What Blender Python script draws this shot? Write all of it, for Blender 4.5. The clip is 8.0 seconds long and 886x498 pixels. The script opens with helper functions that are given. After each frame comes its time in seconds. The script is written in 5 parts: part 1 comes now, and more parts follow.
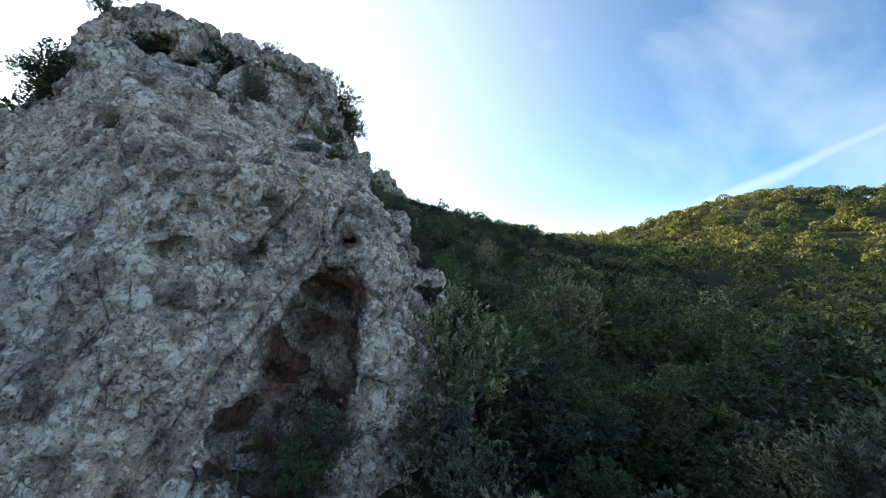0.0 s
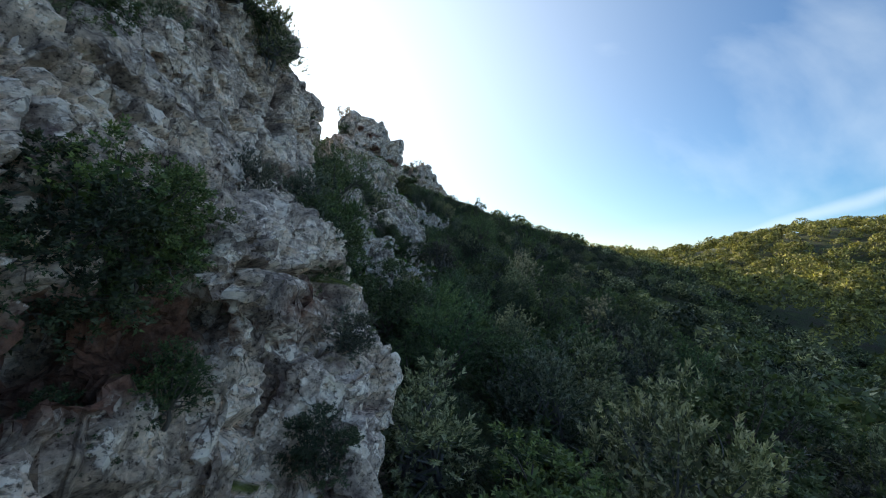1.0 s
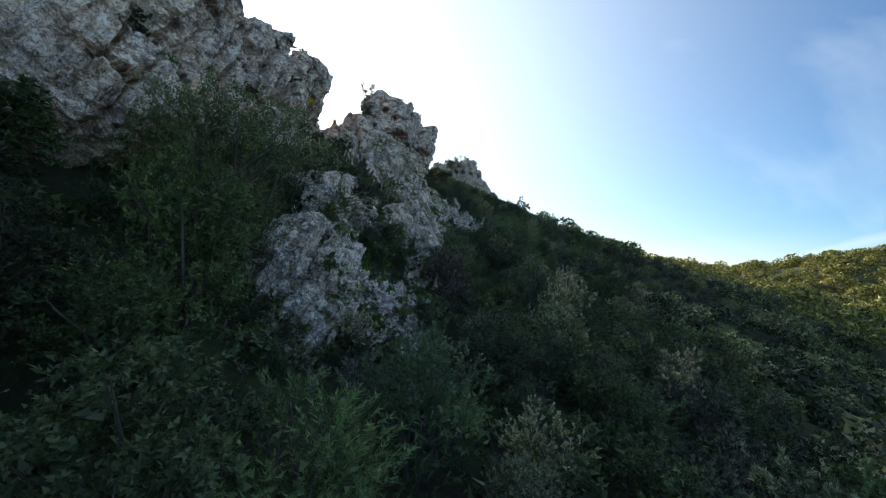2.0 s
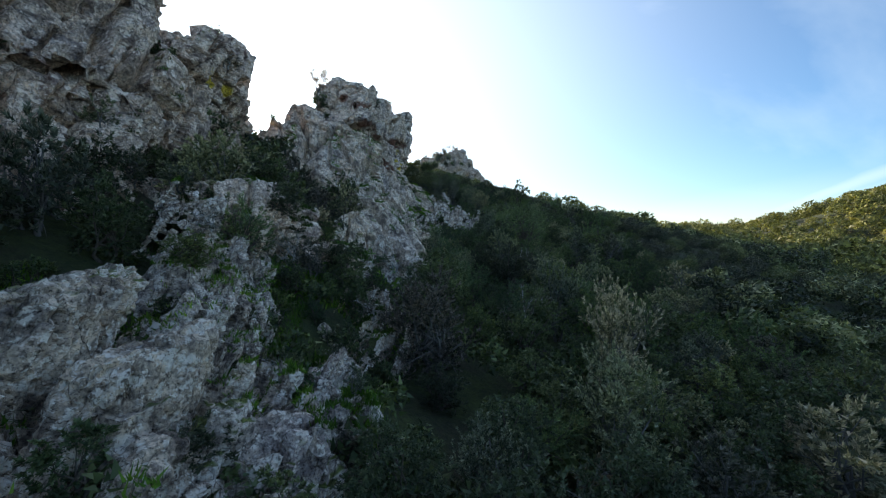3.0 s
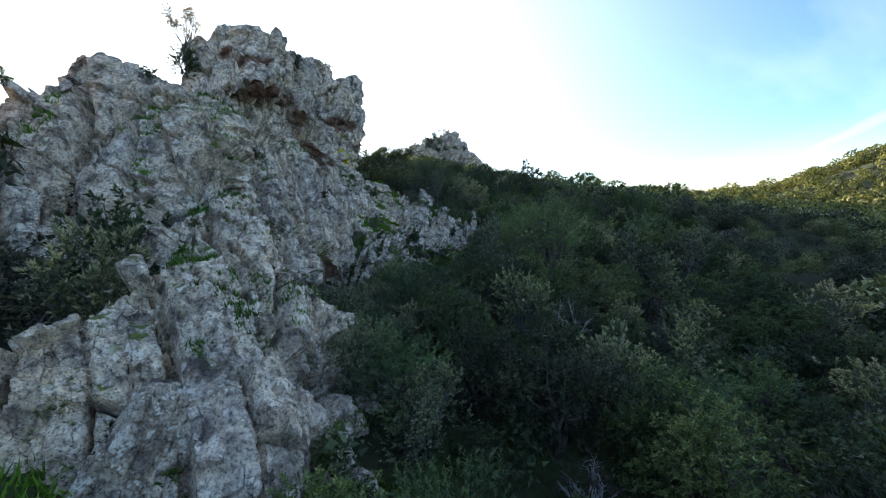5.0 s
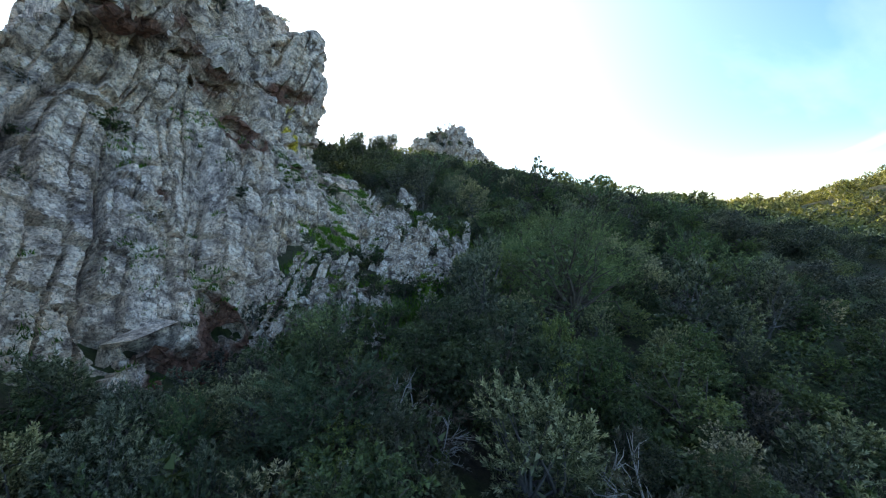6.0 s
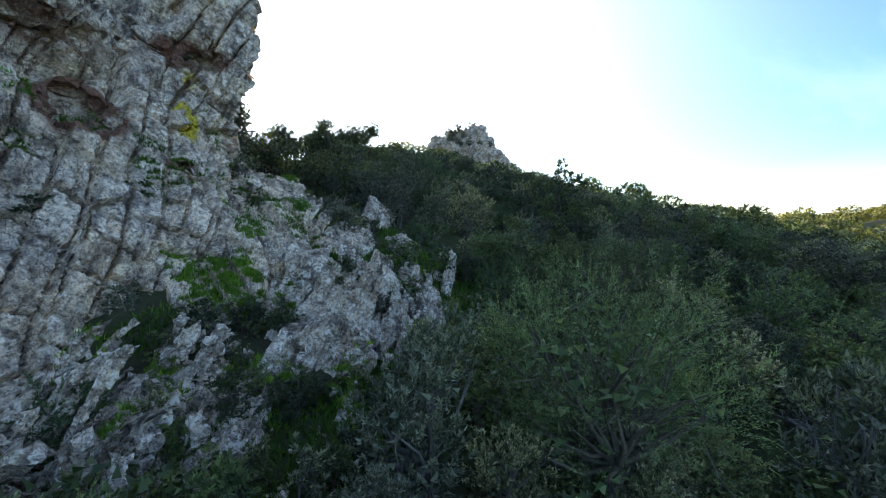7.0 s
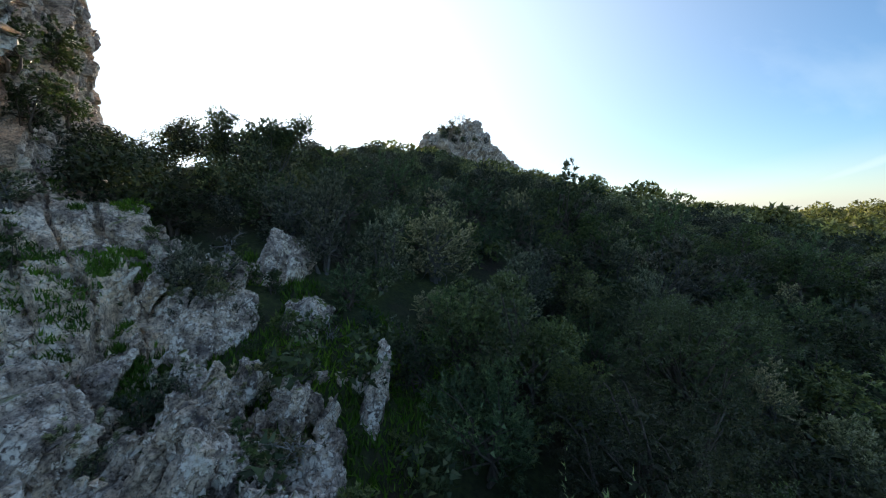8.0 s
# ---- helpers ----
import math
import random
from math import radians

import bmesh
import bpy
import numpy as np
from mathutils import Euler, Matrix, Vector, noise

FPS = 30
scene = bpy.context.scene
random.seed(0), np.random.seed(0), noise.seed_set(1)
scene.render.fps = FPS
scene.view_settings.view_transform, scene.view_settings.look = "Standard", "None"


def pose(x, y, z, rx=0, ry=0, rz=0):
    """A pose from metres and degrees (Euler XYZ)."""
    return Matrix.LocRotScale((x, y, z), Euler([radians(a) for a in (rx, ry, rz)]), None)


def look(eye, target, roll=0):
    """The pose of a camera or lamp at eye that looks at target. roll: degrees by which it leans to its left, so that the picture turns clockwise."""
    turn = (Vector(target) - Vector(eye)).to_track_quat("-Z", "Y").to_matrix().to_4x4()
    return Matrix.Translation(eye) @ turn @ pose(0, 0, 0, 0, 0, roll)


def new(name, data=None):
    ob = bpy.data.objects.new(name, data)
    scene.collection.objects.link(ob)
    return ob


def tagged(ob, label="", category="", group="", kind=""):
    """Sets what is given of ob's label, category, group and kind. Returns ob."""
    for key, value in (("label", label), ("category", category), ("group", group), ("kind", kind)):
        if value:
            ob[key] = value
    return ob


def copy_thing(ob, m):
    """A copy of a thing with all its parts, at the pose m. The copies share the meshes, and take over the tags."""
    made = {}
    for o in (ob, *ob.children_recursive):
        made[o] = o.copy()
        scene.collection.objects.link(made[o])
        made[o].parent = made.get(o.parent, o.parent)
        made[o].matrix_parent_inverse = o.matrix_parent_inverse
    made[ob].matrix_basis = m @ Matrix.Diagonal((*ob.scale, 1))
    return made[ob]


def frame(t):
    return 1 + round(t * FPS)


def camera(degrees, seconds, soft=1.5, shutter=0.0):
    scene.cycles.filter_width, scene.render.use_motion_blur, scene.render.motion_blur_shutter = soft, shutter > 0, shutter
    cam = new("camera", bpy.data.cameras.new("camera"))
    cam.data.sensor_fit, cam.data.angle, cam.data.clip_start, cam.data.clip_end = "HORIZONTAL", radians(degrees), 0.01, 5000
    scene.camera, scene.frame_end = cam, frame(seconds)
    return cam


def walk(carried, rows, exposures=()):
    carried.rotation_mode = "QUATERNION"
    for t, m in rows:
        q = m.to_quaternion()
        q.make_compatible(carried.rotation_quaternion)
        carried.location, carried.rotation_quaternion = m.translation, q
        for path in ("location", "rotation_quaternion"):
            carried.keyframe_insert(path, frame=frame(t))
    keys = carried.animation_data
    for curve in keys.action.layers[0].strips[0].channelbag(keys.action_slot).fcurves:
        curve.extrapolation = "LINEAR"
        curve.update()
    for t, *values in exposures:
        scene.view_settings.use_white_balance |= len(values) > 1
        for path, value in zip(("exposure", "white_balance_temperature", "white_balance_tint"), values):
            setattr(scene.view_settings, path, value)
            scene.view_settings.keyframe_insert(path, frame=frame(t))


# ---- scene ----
# ---- camera ----
cam = camera(98.4, 8.0, soft=1.1)

PATH = [
    (0, (-0.007, 1.108, 0.276), (-0.003, 3.108, 0.26), 0.2),
    (0.5, (0.505, 4.707, 0.683), (0.458, 6.706, 0.663), 0.3),
    (1, (1.051, 8.178, 1.082), (0.857, 10.169, 1.049), 5.3),
    (2.3, (1.946, 18.534, 2.239), (1.493, 20.48, 2.154), 7.9),
    (2.5, (1.849, 20.052, 2.435), (1.378, 21.993, 2.338), 7.1),
    (3, (1.339, 23.699, 2.79), (0.907, 25.649, 2.686), 0.7),
    (3.5, (0.824, 27.442, 3.277), (0.408, 29.395, 3.168), -3.6),
    (4, (0.454, 31.259, 3.793), (0.011, 33.207, 3.687), -4.7),
    (4.5, (0.192, 35.032, 4.417), (-0.266, 36.973, 4.266), -5.0),
    (4.7, (0.179, 36.502, 4.655), (-0.287, 38.44, 4.488), -5.4),
    (5.8, (-0.47, 45.38, 5.556), (-0.931, 47.317, 5.374), -2.3),
    (6, (-0.409, 46.986, 5.684), (-0.891, 48.918, 5.498), -2.4),
    (6.5, (-0.359, 50.956, 6.103), (-0.903, 52.871, 5.918), -0.6),
    (7, (-0.331, 54.858, 6.648), (-0.913, 56.763, 6.464), -0.2),
    (7.5, (-0.538, 58.77, 7.337), (-1.117, 60.674, 7.146), -0.7),
    (8, (-0.803, 62.408, 8.007), (-1.385, 64.311, 7.809), -1.3),
]
walk(cam, [(t, look(eye, target, roll)) for t, eye, target, roll in PATH],
     exposures=[(0, 1.05), (1, 0.84), (2.5, 0.82), (3.0, 0.92), (3.5, 0.96), (4.5, 1.2), (6, 1.56), (6.5, 1.68), (7, 1.5), (7.5, 1.15), (8, 0.8)])

# ---- light: low winter sun behind the ridge, thin high cloud ----
SUN_AZ, SUN_EL = -36.5, 9.2

world = bpy.data.worlds.new("sky")
scene.world = world
world.use_nodes = True
wn, wl = world.node_tree.nodes, world.node_tree.links
wn.clear()
w_out = wn.new("ShaderNodeOutputWorld")
w_bg = wn.new("ShaderNodeBackground")
w_bg.inputs["Strength"].default_value = 0.15
sky = wn.new("ShaderNodeTexSky")
sky.sky_type, sky.sun_disc = "NISHITA", False
sky.sun_elevation, sky.sun_rotation = radians(SUN_EL), radians(SUN_AZ)
sky.altitude, sky.air_density, sky.dust_density, sky.ozone_density = 300, 1.0, 0.3, 4.0
tc = wn.new("ShaderNodeTexCoord")
# streaky cirrus: noise stretched along one direction
mp = wn.new("ShaderNodeMapping")
mp.inputs["Rotation"].default_value = (0.5, 0.35, 0.6)
mp.inputs["Scale"].default_value = (0.7, 3.6, 2.4)
cn = wn.new("ShaderNodeTexNoise")
cn.inputs["Scale"].default_value, cn.inputs["Detail"].default_value = 1.6, 7
cn.inputs["Roughness"].default_value, cn.inputs["Distortion"].default_value = 0.5, 0.25
ramp = wn.new("ShaderNodeMapRange")
ramp.inputs["From Min"].default_value, ramp.inputs["From Max"].default_value = 0.42, 0.78
ramp.inputs["To Max"].default_value = 0.46
# the cloud veil is brighter towards the sun, as thin cloud is
dot = wn.new("ShaderNodeVectorMath")
dot.operation = "DOT_PRODUCT"
sun_dir = Vector((math.sin(radians(SUN_AZ)) * math.cos(radians(SUN_EL)), math.cos(radians(SUN_AZ)) * math.cos(radians(SUN_EL)), math.sin(radians(SUN_EL))))
dot.inputs[1].default_value = sun_dir
glow = wn.new("ShaderNodeMapRange")
glow.interpolation_type = "SMOOTHSTEP"
glow.inputs["From Min"].default_value, glow.inputs["From Max"].default_value = 0.1, 1.0
glow.inputs["To Min"].default_value, glow.inputs["To Max"].default_value = 4.6, 6.2
veil = wn.new("ShaderNodeMapRange")
veil.inputs["From Min"].default_value, veil.inputs["From Max"].default_value = 0.05, 1.0
veil.inputs["To Min"].default_value, veil.inputs["To Max"].default_value = 0.0, 0.95
vpow = wn.new("ShaderNodeMath")
vpow.operation = "POWER"
vpow.inputs[1].default_value = 2.7
vmax = wn.new("ShaderNodeMath")
vmax.operation = "MAXIMUM"
# the bright aureole of thin cloud close round the sun
near_sun = wn.new("ShaderNodeMath")
near_sun.operation, near_sun.use_clamp = "MAXIMUM", True
near_sun.inputs[1].default_value = 0.0
ring = wn.new("ShaderNodeMath")
ring.operation = "POWER"
ring.inputs[1].default_value = 45
aureole = wn.new("ShaderNodeMath")
aureole.operation = "MULTIPLY_ADD"
aureole.inputs[1].default_value = 22
cloud = wn.new("ShaderNodeCombineColor")
mix = wn.new("ShaderNodeMix")
mix.data_type = "RGBA"
wl.new(tc.outputs["Generated"], mp.inputs["Vector"])
wl.new(mp.outputs["Vector"], cn.inputs["Vector"])
wl.new(cn.outputs["Fac"], ramp.inputs["Value"])
wl.new(tc.outputs["Generated"], dot.inputs[0])
wl.new(dot.outputs["Value"], glow.inputs["Value"])
wl.new(dot.outputs["Value"], veil.inputs["Value"])
wl.new(dot.outputs["Value"], near_sun.inputs[0])
wl.new(near_sun.outputs["Value"], ring.inputs[0])
wl.new(ring.outputs["Value"], aureole.inputs[0])
wl.new(glow.outputs["Result"], aureole.inputs[2])
wl.new(ramp.outputs["Result"], vmax.inputs[0])
wl.new(veil.outputs["Result"], vpow.inputs[0])
wl.new(vpow.outputs["Value"], vmax.inputs[1])
# one long bright cirrus streak low over the valley
def sky_way(az, el):
    a, e = radians(az), radians(el)
    return Vector((math.sin(a) * math.cos(e), math.cos(a) * math.cos(e), math.sin(e)))


streak_a, streak_b = sky_way(28, 2.6), sky_way(49, 11.2)
across = wn.new("ShaderNodeVectorMath")
across.operation = "DOT_PRODUCT"
across.inputs[1].default_value = streak_a.cross(streak_b).normalized()
along = wn.new("ShaderNodeVectorMath")
along.operation = "DOT_PRODUCT"
along.inputs[1].default_value = sky_way(44, 9.3)
wl.new(tc.outputs["Generated"], along.inputs[0])
fray = wn.new("ShaderNodeMath")
fray.operation = "MULTIPLY_ADD"
fray.inputs[1].default_value, fray.inputs[2].default_value = 0.05, -0.025
wl.new(cn.outputs["Fac"], fray.inputs[0])
shift = wn.new("ShaderNodeMath")
shift.operation = "ADD"
wl.new(tc.outputs["Generated"], across.inputs[0])
wl.new(across.outputs["Value"], shift.inputs[0])
wl.new(fray.outputs["Value"], shift.inputs[1])
size = wn.new("ShaderNodeMath")
size.operation = "ABSOLUTE"
wl.new(shift.outputs["Value"], size.inputs[0])
thin = wn.new("ShaderNodeMapRange")
thin.interpolation_type = "SMOOTHSTEP"
thin.inputs["From Min"].default_value, thin.inputs["From Max"].default_value = 0.0, 0.020
thin.inputs["To Min"].default_value, thin.inputs["To Max"].default_value = 0.36, 0.0
wl.new(size.outputs["Value"], thin.inputs["Value"])
ends = wn.new("ShaderNodeMapRange")
ends.interpolation_type = "SMOOTHSTEP"
ends.inputs["From Min"].default_value, ends.inputs["From Max"].default_value = 0.90, 0.97
wl.new(along.outputs["Value"], ends.inputs["Value"])
streak = wn.new("ShaderNodeMath")
streak.operation = "MULTIPLY"
wl.new(thin.outputs["Result"], streak.inputs[0])
wl.new(ends.outputs["Result"], streak.inputs[1])
vmax2 = wn.new("ShaderNodeMath")
vmax2.operation = "MAXIMUM"
wl.new(vmax.outputs["Value"], vmax2.inputs[0])
wl.new(streak.outputs["Value"], vmax2.inputs[1])
# thin haze towards the horizon
split = wn.new("ShaderNodeSeparateXYZ")
wl.new(tc.outputs["Generated"], split.inputs["Vector"])
haze = wn.new("ShaderNodeMapRange")
haze.interpolation_type = "SMOOTHSTEP"
haze.inputs["From Min"].default_value, haze.inputs["From Max"].default_value = 0.16, 0.0
haze.inputs["To Min"].default_value, haze.inputs["To Max"].default_value = 0.0, 0.32
wl.new(split.outputs["Z"], haze.inputs["Value"])
vmax3 = wn.new("ShaderNodeMath")
vmax3.operation = "MAXIMUM"
wl.new(vmax2.outputs["Value"], vmax3.inputs[0])
wl.new(haze.outputs["Result"], vmax3.inputs[1])
for k, share in enumerate((0.86, 0.96, 1.02)):
    tone = wn.new("ShaderNodeMath")
    tone.operation = "MULTIPLY"
    tone.inputs[1].default_value = share
    wl.new(aureole.outputs["Value"], tone.inputs[0])
    wl.new(tone.outputs["Value"], cloud.inputs[k])
wl.new(vmax3.outputs["Value"], mix.inputs["Factor"])
wl.new(sky.outputs["Color"], mix.inputs["A"])
wl.new(cloud.outputs["Color"], mix.inputs["B"])
wl.new(mix.outputs["Result"], w_bg.inputs["Color"])
wl.new(w_bg.outputs["Background"], w_out.inputs["Surface"])

lamp = bpy.data.lights.new("sun", "SUN")
lamp.energy, lamp.angle, lamp.color = 5.0, radians(0.55), (1.0, 0.86, 0.66)
sun = new("sun", lamp)
sun.matrix_world = look(sun_dir * 100, (0, 0, 0))

# ---- materials ----
def material(name):
    m = bpy.data.materials.new(name)
    m.use_nodes = True
    n, l = m.node_tree.nodes, m.node_tree.links
    return m, n, l, n["Principled BSDF"]


def node(n, kind, **values):
    k = n.new(kind)
    for key, v in values.items():
        k.inputs[key.replace("_", " ")].default_value = v
    return k


def ramp_node(n, stops):
    r = n.new("ShaderNodeValToRGB")
    while len(r.color_ramp.elements) < len(stops):
        r.color_ramp.elements.new(0.5)
    for e, (at, c) in zip(r.color_ramp.elements, stops):
        e.position, e.color = at, (*c, 1)
    return r


def mixed(n, l, fac, a, b, blend="MIX"):
    x = n.new("ShaderNodeMix")
    x.data_type, x.blend_type = "RGBA", blend
    for sock, v in ((x.inputs["Factor"], fac), (x.inputs["A"], a), (x.inputs["B"], b)):
        if isinstance(v, (int, float)):
            sock.default_value = v
        elif isinstance(v, tuple):
            sock.default_value = (*v, 1)
        else:
            l.new(v, sock)
    return x.outputs["Result"]


def rock_material(name, tint=(1, 1, 1), lichen=0.55, streak=(0.085, 0.08, 0.082)):
    m, n, l, b = material(name)
    tc = n.new("ShaderNodeTexCoord")
    p = tc.outputs["Object"]

    def noise_at(scale, detail=6, rough=0.6, dist=0.0):
        k = node(n, "ShaderNodeTexNoise", Scale=scale, Detail=detail, Roughness=rough, Distortion=dist)
        l.new(p, k.inputs["Vector"])
        return k.outputs["Fac"]

    big, mid, fine = noise_at(0.35, 5), noise_at(1.7, 6, 0.65, 0.4), noise_at(9, 8, 0.7)
    c1 = ramp_node(n, [(0.36, (0.17, 0.155, 0.15)), (0.48, (0.43, 0.40, 0.365)), (0.62, (0.64, 0.60, 0.54))])
    l.new(mid, c1.inputs["Fac"])
    c2 = ramp_node(n, [(0.39, (0.46, 0.455, 0.46)), (0.50, (1.0, 1.0, 1.0)), (0.61, (1.22, 1.20, 1.15))])
    l.new(fine, c2.inputs["Fac"])
    col = mixed(n, l, 1.0, c1.outputs["Color"], c2.outputs["Color"], "MULTIPLY")
    sp = ramp_node(n, [(0.37, (0.22, 0.21, 0.21)), (0.43, (0.92, 0.92, 0.92)), (0.62, (1.12, 1.12, 1.10))])
    l.new(noise_at(26, 5, 0.65), sp.inputs["Fac"])
    col = mixed(n, l, 1.0, col, sp.outputs["Color"], "MULTIPLY")
    # hairline cracks, mostly along the leaning columns
    lean = node(n, "ShaderNodeMapping", Rotation=(radians(31), radians(-12), 0), Scale=(1.0, 1.0, 0.32))
    l.new(p, lean.inputs["Vector"])
    wob = n.new("ShaderNodeTexNoise")
    wob.inputs["Scale"].default_value, wob.inputs["Detail"].default_value = 2.5, 4
    l.new(p, wob.inputs["Vector"])
    bent = mixed(n, l, 0.05, lean.outputs["Vector"], wob.outputs["Color"])
    cracks = []
    for size, hair in ((1.5, 0.020), (4.2, 0.028)):
        v = node(n, "ShaderNodeTexVoronoi", Scale=size)
        v.feature = "DISTANCE_TO_EDGE"
        l.new(bent, v.inputs["Vector"])
        edge = node(n, "ShaderNodeMapRange", From_Min=0.0, From_Max=hair, To_Min=0.0, To_Max=1.0)
        l.new(v.outputs["Distance"], edge.inputs["Value"])
        gate = node(n, "ShaderNodeMapRange", From_Min=0.38, From_Max=0.47)
        l.new(noise_at(0.9 + size * 0.3, 3), gate.inputs["Value"])
        open_up = n.new("ShaderNodeMath")
        open_up.operation = "MAXIMUM"
        l.new(edge.outputs["Result"], open_up.inputs[0])
        l.new(gate.outputs["Result"], open_up.inputs[1])
        cracks.append(open_up.outputs["Value"])
    crack = n.new("ShaderNodeMath")
    crack.operation = "MINIMUM"
    l.new(cracks[0], crack.inputs[0])
    l.new(cracks[1], crack.inputs[1])
    # warm and cool zones
    c3 = ramp_node(n, [(0.35, (0.92, 0.92, 0.96)), (0.65, (1.08, 1.0, 0.88))])
    l.new(big, c3.inputs["Fac"])
    col = mixed(n, l, 1.0, col, c3.outputs["Color"], "MULTIPLY")
    # dark algae streaks
    st = ramp_node(n, [(0.56, (0, 0, 0)), (0.70, (0.9, 0.9, 0.9))])
    mpn = node(n, "ShaderNodeMapping", Scale=(1.6, 1.6, 0.45))
    l.new(p, mpn.inputs["Vector"])
    k = node(n, "ShaderNodeTexNoise", Scale=1.1, Detail=7, Roughness=0.65)
    l.new(mpn.outputs["Vector"], k.inputs["Vector"])
    l.new(k.outputs["Fac"], st.inputs["Fac"])
    col = mixed(n, l, st.outputs["Color"], col, streak)
    # pale crustose lichen in rounded patches of several sizes
    for size, thr, c in ((3.2, 0.40, (0.76, 0.75, 0.69)), (9.0, 0.40, (0.80, 0.79, 0.73))):
        v = node(n, "ShaderNodeTexVoronoi", Scale=size, Randomness=1.0)
        nn = n.new("ShaderNodeTexNoise")
        nn.inputs["Scale"].default_value, nn.inputs["Detail"].default_value = size * 1.2, 4
        l.new(p, nn.inputs["Vector"])
        warp = mixed(n, l, 0.2, p, nn.outputs["Color"])
        l.new(warp, v.inputs["Vector"])
        near = node(n, "ShaderNodeMapRange", From_Min=thr + 0.03, From_Max=thr - 0.03)
        l.new(v.outputs["Distance"], near.inputs["Value"])
        zone = node(n, "ShaderNodeMapRange", From_Min=0.53 - 0.11 * lichen, From_Max=0.62 - 0.11 * lichen, To_Max=min(1.0, lichen * 1.4))
        l.new(noise_at(0.8 + size * 0.1, 4), zone.inputs["Value"])
        mu = n.new("ShaderNodeMath")
        mu.operation = "MULTIPLY"
        l.new(near.outputs["Result"], mu.inputs[0])
        l.new(zone.outputs["Result"], mu.inputs[1])
        flaky = node(n, "ShaderNodeMapRange", From_Min=0.455, From_Max=0.495)
        l.new(noise_at(7 + size, 6, 0.7), flaky.inputs["Value"])
        mu2 = n.new("ShaderNodeMath")
        mu2.operation = "MULTIPLY"
        l.new(mu.outputs["Value"], mu2.inputs[0])
        l.new(flaky.outputs["Result"], mu2.inputs[1])
        col = mixed(n, l, mu2.outputs["Value"], col, c)
    # yellow-green lichen
    yz = node(n, "ShaderNodeMapRange", From_Min=0.62, From_Max=0.72, To_Max=0.5)
    l.new(noise_at(1.3, 7, 0.7), yz.inputs["Value"])
    col = mixed(n, l, yz.outputs["Result"], col, (0.30, 0.29, 0.13))
    # iron-red rock where the face has broken open, and moss on ledges
    for att, c, t0 in (("iron", (0.115, 0.055, 0.038), 0.0), ("moss", (0.085, 0.125, 0.02), 0.0), ("gold", (0.42, 0.36, 0.03), 0.0)):
        a = n.new("ShaderNodeAttribute")
        a.attribute_name = att
        wob = n.new("ShaderNodeMath")
        wob.operation = "MULTIPLY_ADD"
        l.new(mid, wob.inputs[0])
        wob.inputs[1].default_value = 1.2
        wob.inputs[2].default_value = -0.6
        ad = n.new("ShaderNodeMath")
        ad.operation = "ADD"
        l.new(a.outputs["Fac"], ad.inputs[0])
        l.new(wob.outputs["Value"], ad.inputs[1])
        mr = node(n, "ShaderNodeMapRange", From_Min=0.42, From_Max=0.75, To_Max=0.92)
        l.new(ad.outputs["Value"], mr.inputs["Value"])
        grain = ramp_node(n, [(0.38, tuple(0.6 * k for k in c)), (0.5, c), (0.62, tuple(1.7 * k for k in c))])
        l.new(fine, grain.inputs["Fac"])
        col = mixed(n, l, mr.outputs["Result"], col, grain.outputs["Color"])
    col = mixed(n, l, crack.outputs["Value"], mixed(n, l, 1.0, col, (0.55, 0.53, 0.52), "MULTIPLY"), col)
    col = mixed(n, l, 1.0, col, tint, "MULTIPLY")
    l.new(col, b.inputs["Base Color"])
    b.inputs["Roughness"].default_value = 0.92
    b.inputs["Specular IOR Level"].default_value = 0.25
    bed = node(n, "ShaderNodeMapping", Rotation=(radians(22), radians(-14), 0), Scale=(4, 4, 13))
    l.new(p, bed.inputs["Vector"])
    kb = node(n, "ShaderNodeTexNoise", Scale=1.0, Detail=9, Roughness=0.7, Distortion=0.4)
    l.new(bed.outputs["Vector"], kb.inputs["Vector"])
    b1 = node(n, "ShaderNodeBump", Strength=0.75, Distance=0.06)
    l.new(kb.outputs["Fac"], b1.inputs["Height"])
    b2 = node(n, "ShaderNodeBump", Strength=0.6, Distance=0.02)
    l.new(noise_at(22, 6, 0.7), b2.inputs["Height"])
    l.new(b1.outputs["Normal"], b2.inputs["Normal"])
    b3 = node(n, "ShaderNodeBump", Strength=0.8, Distance=0.05)
    l.new(crack.outputs["Value"], b3.inputs["Height"])
    l.new(b2.outputs["Normal"], b3.inputs["Normal"])
    l.new(b3.outputs["Normal"], b.inputs["Normal"])
    return m


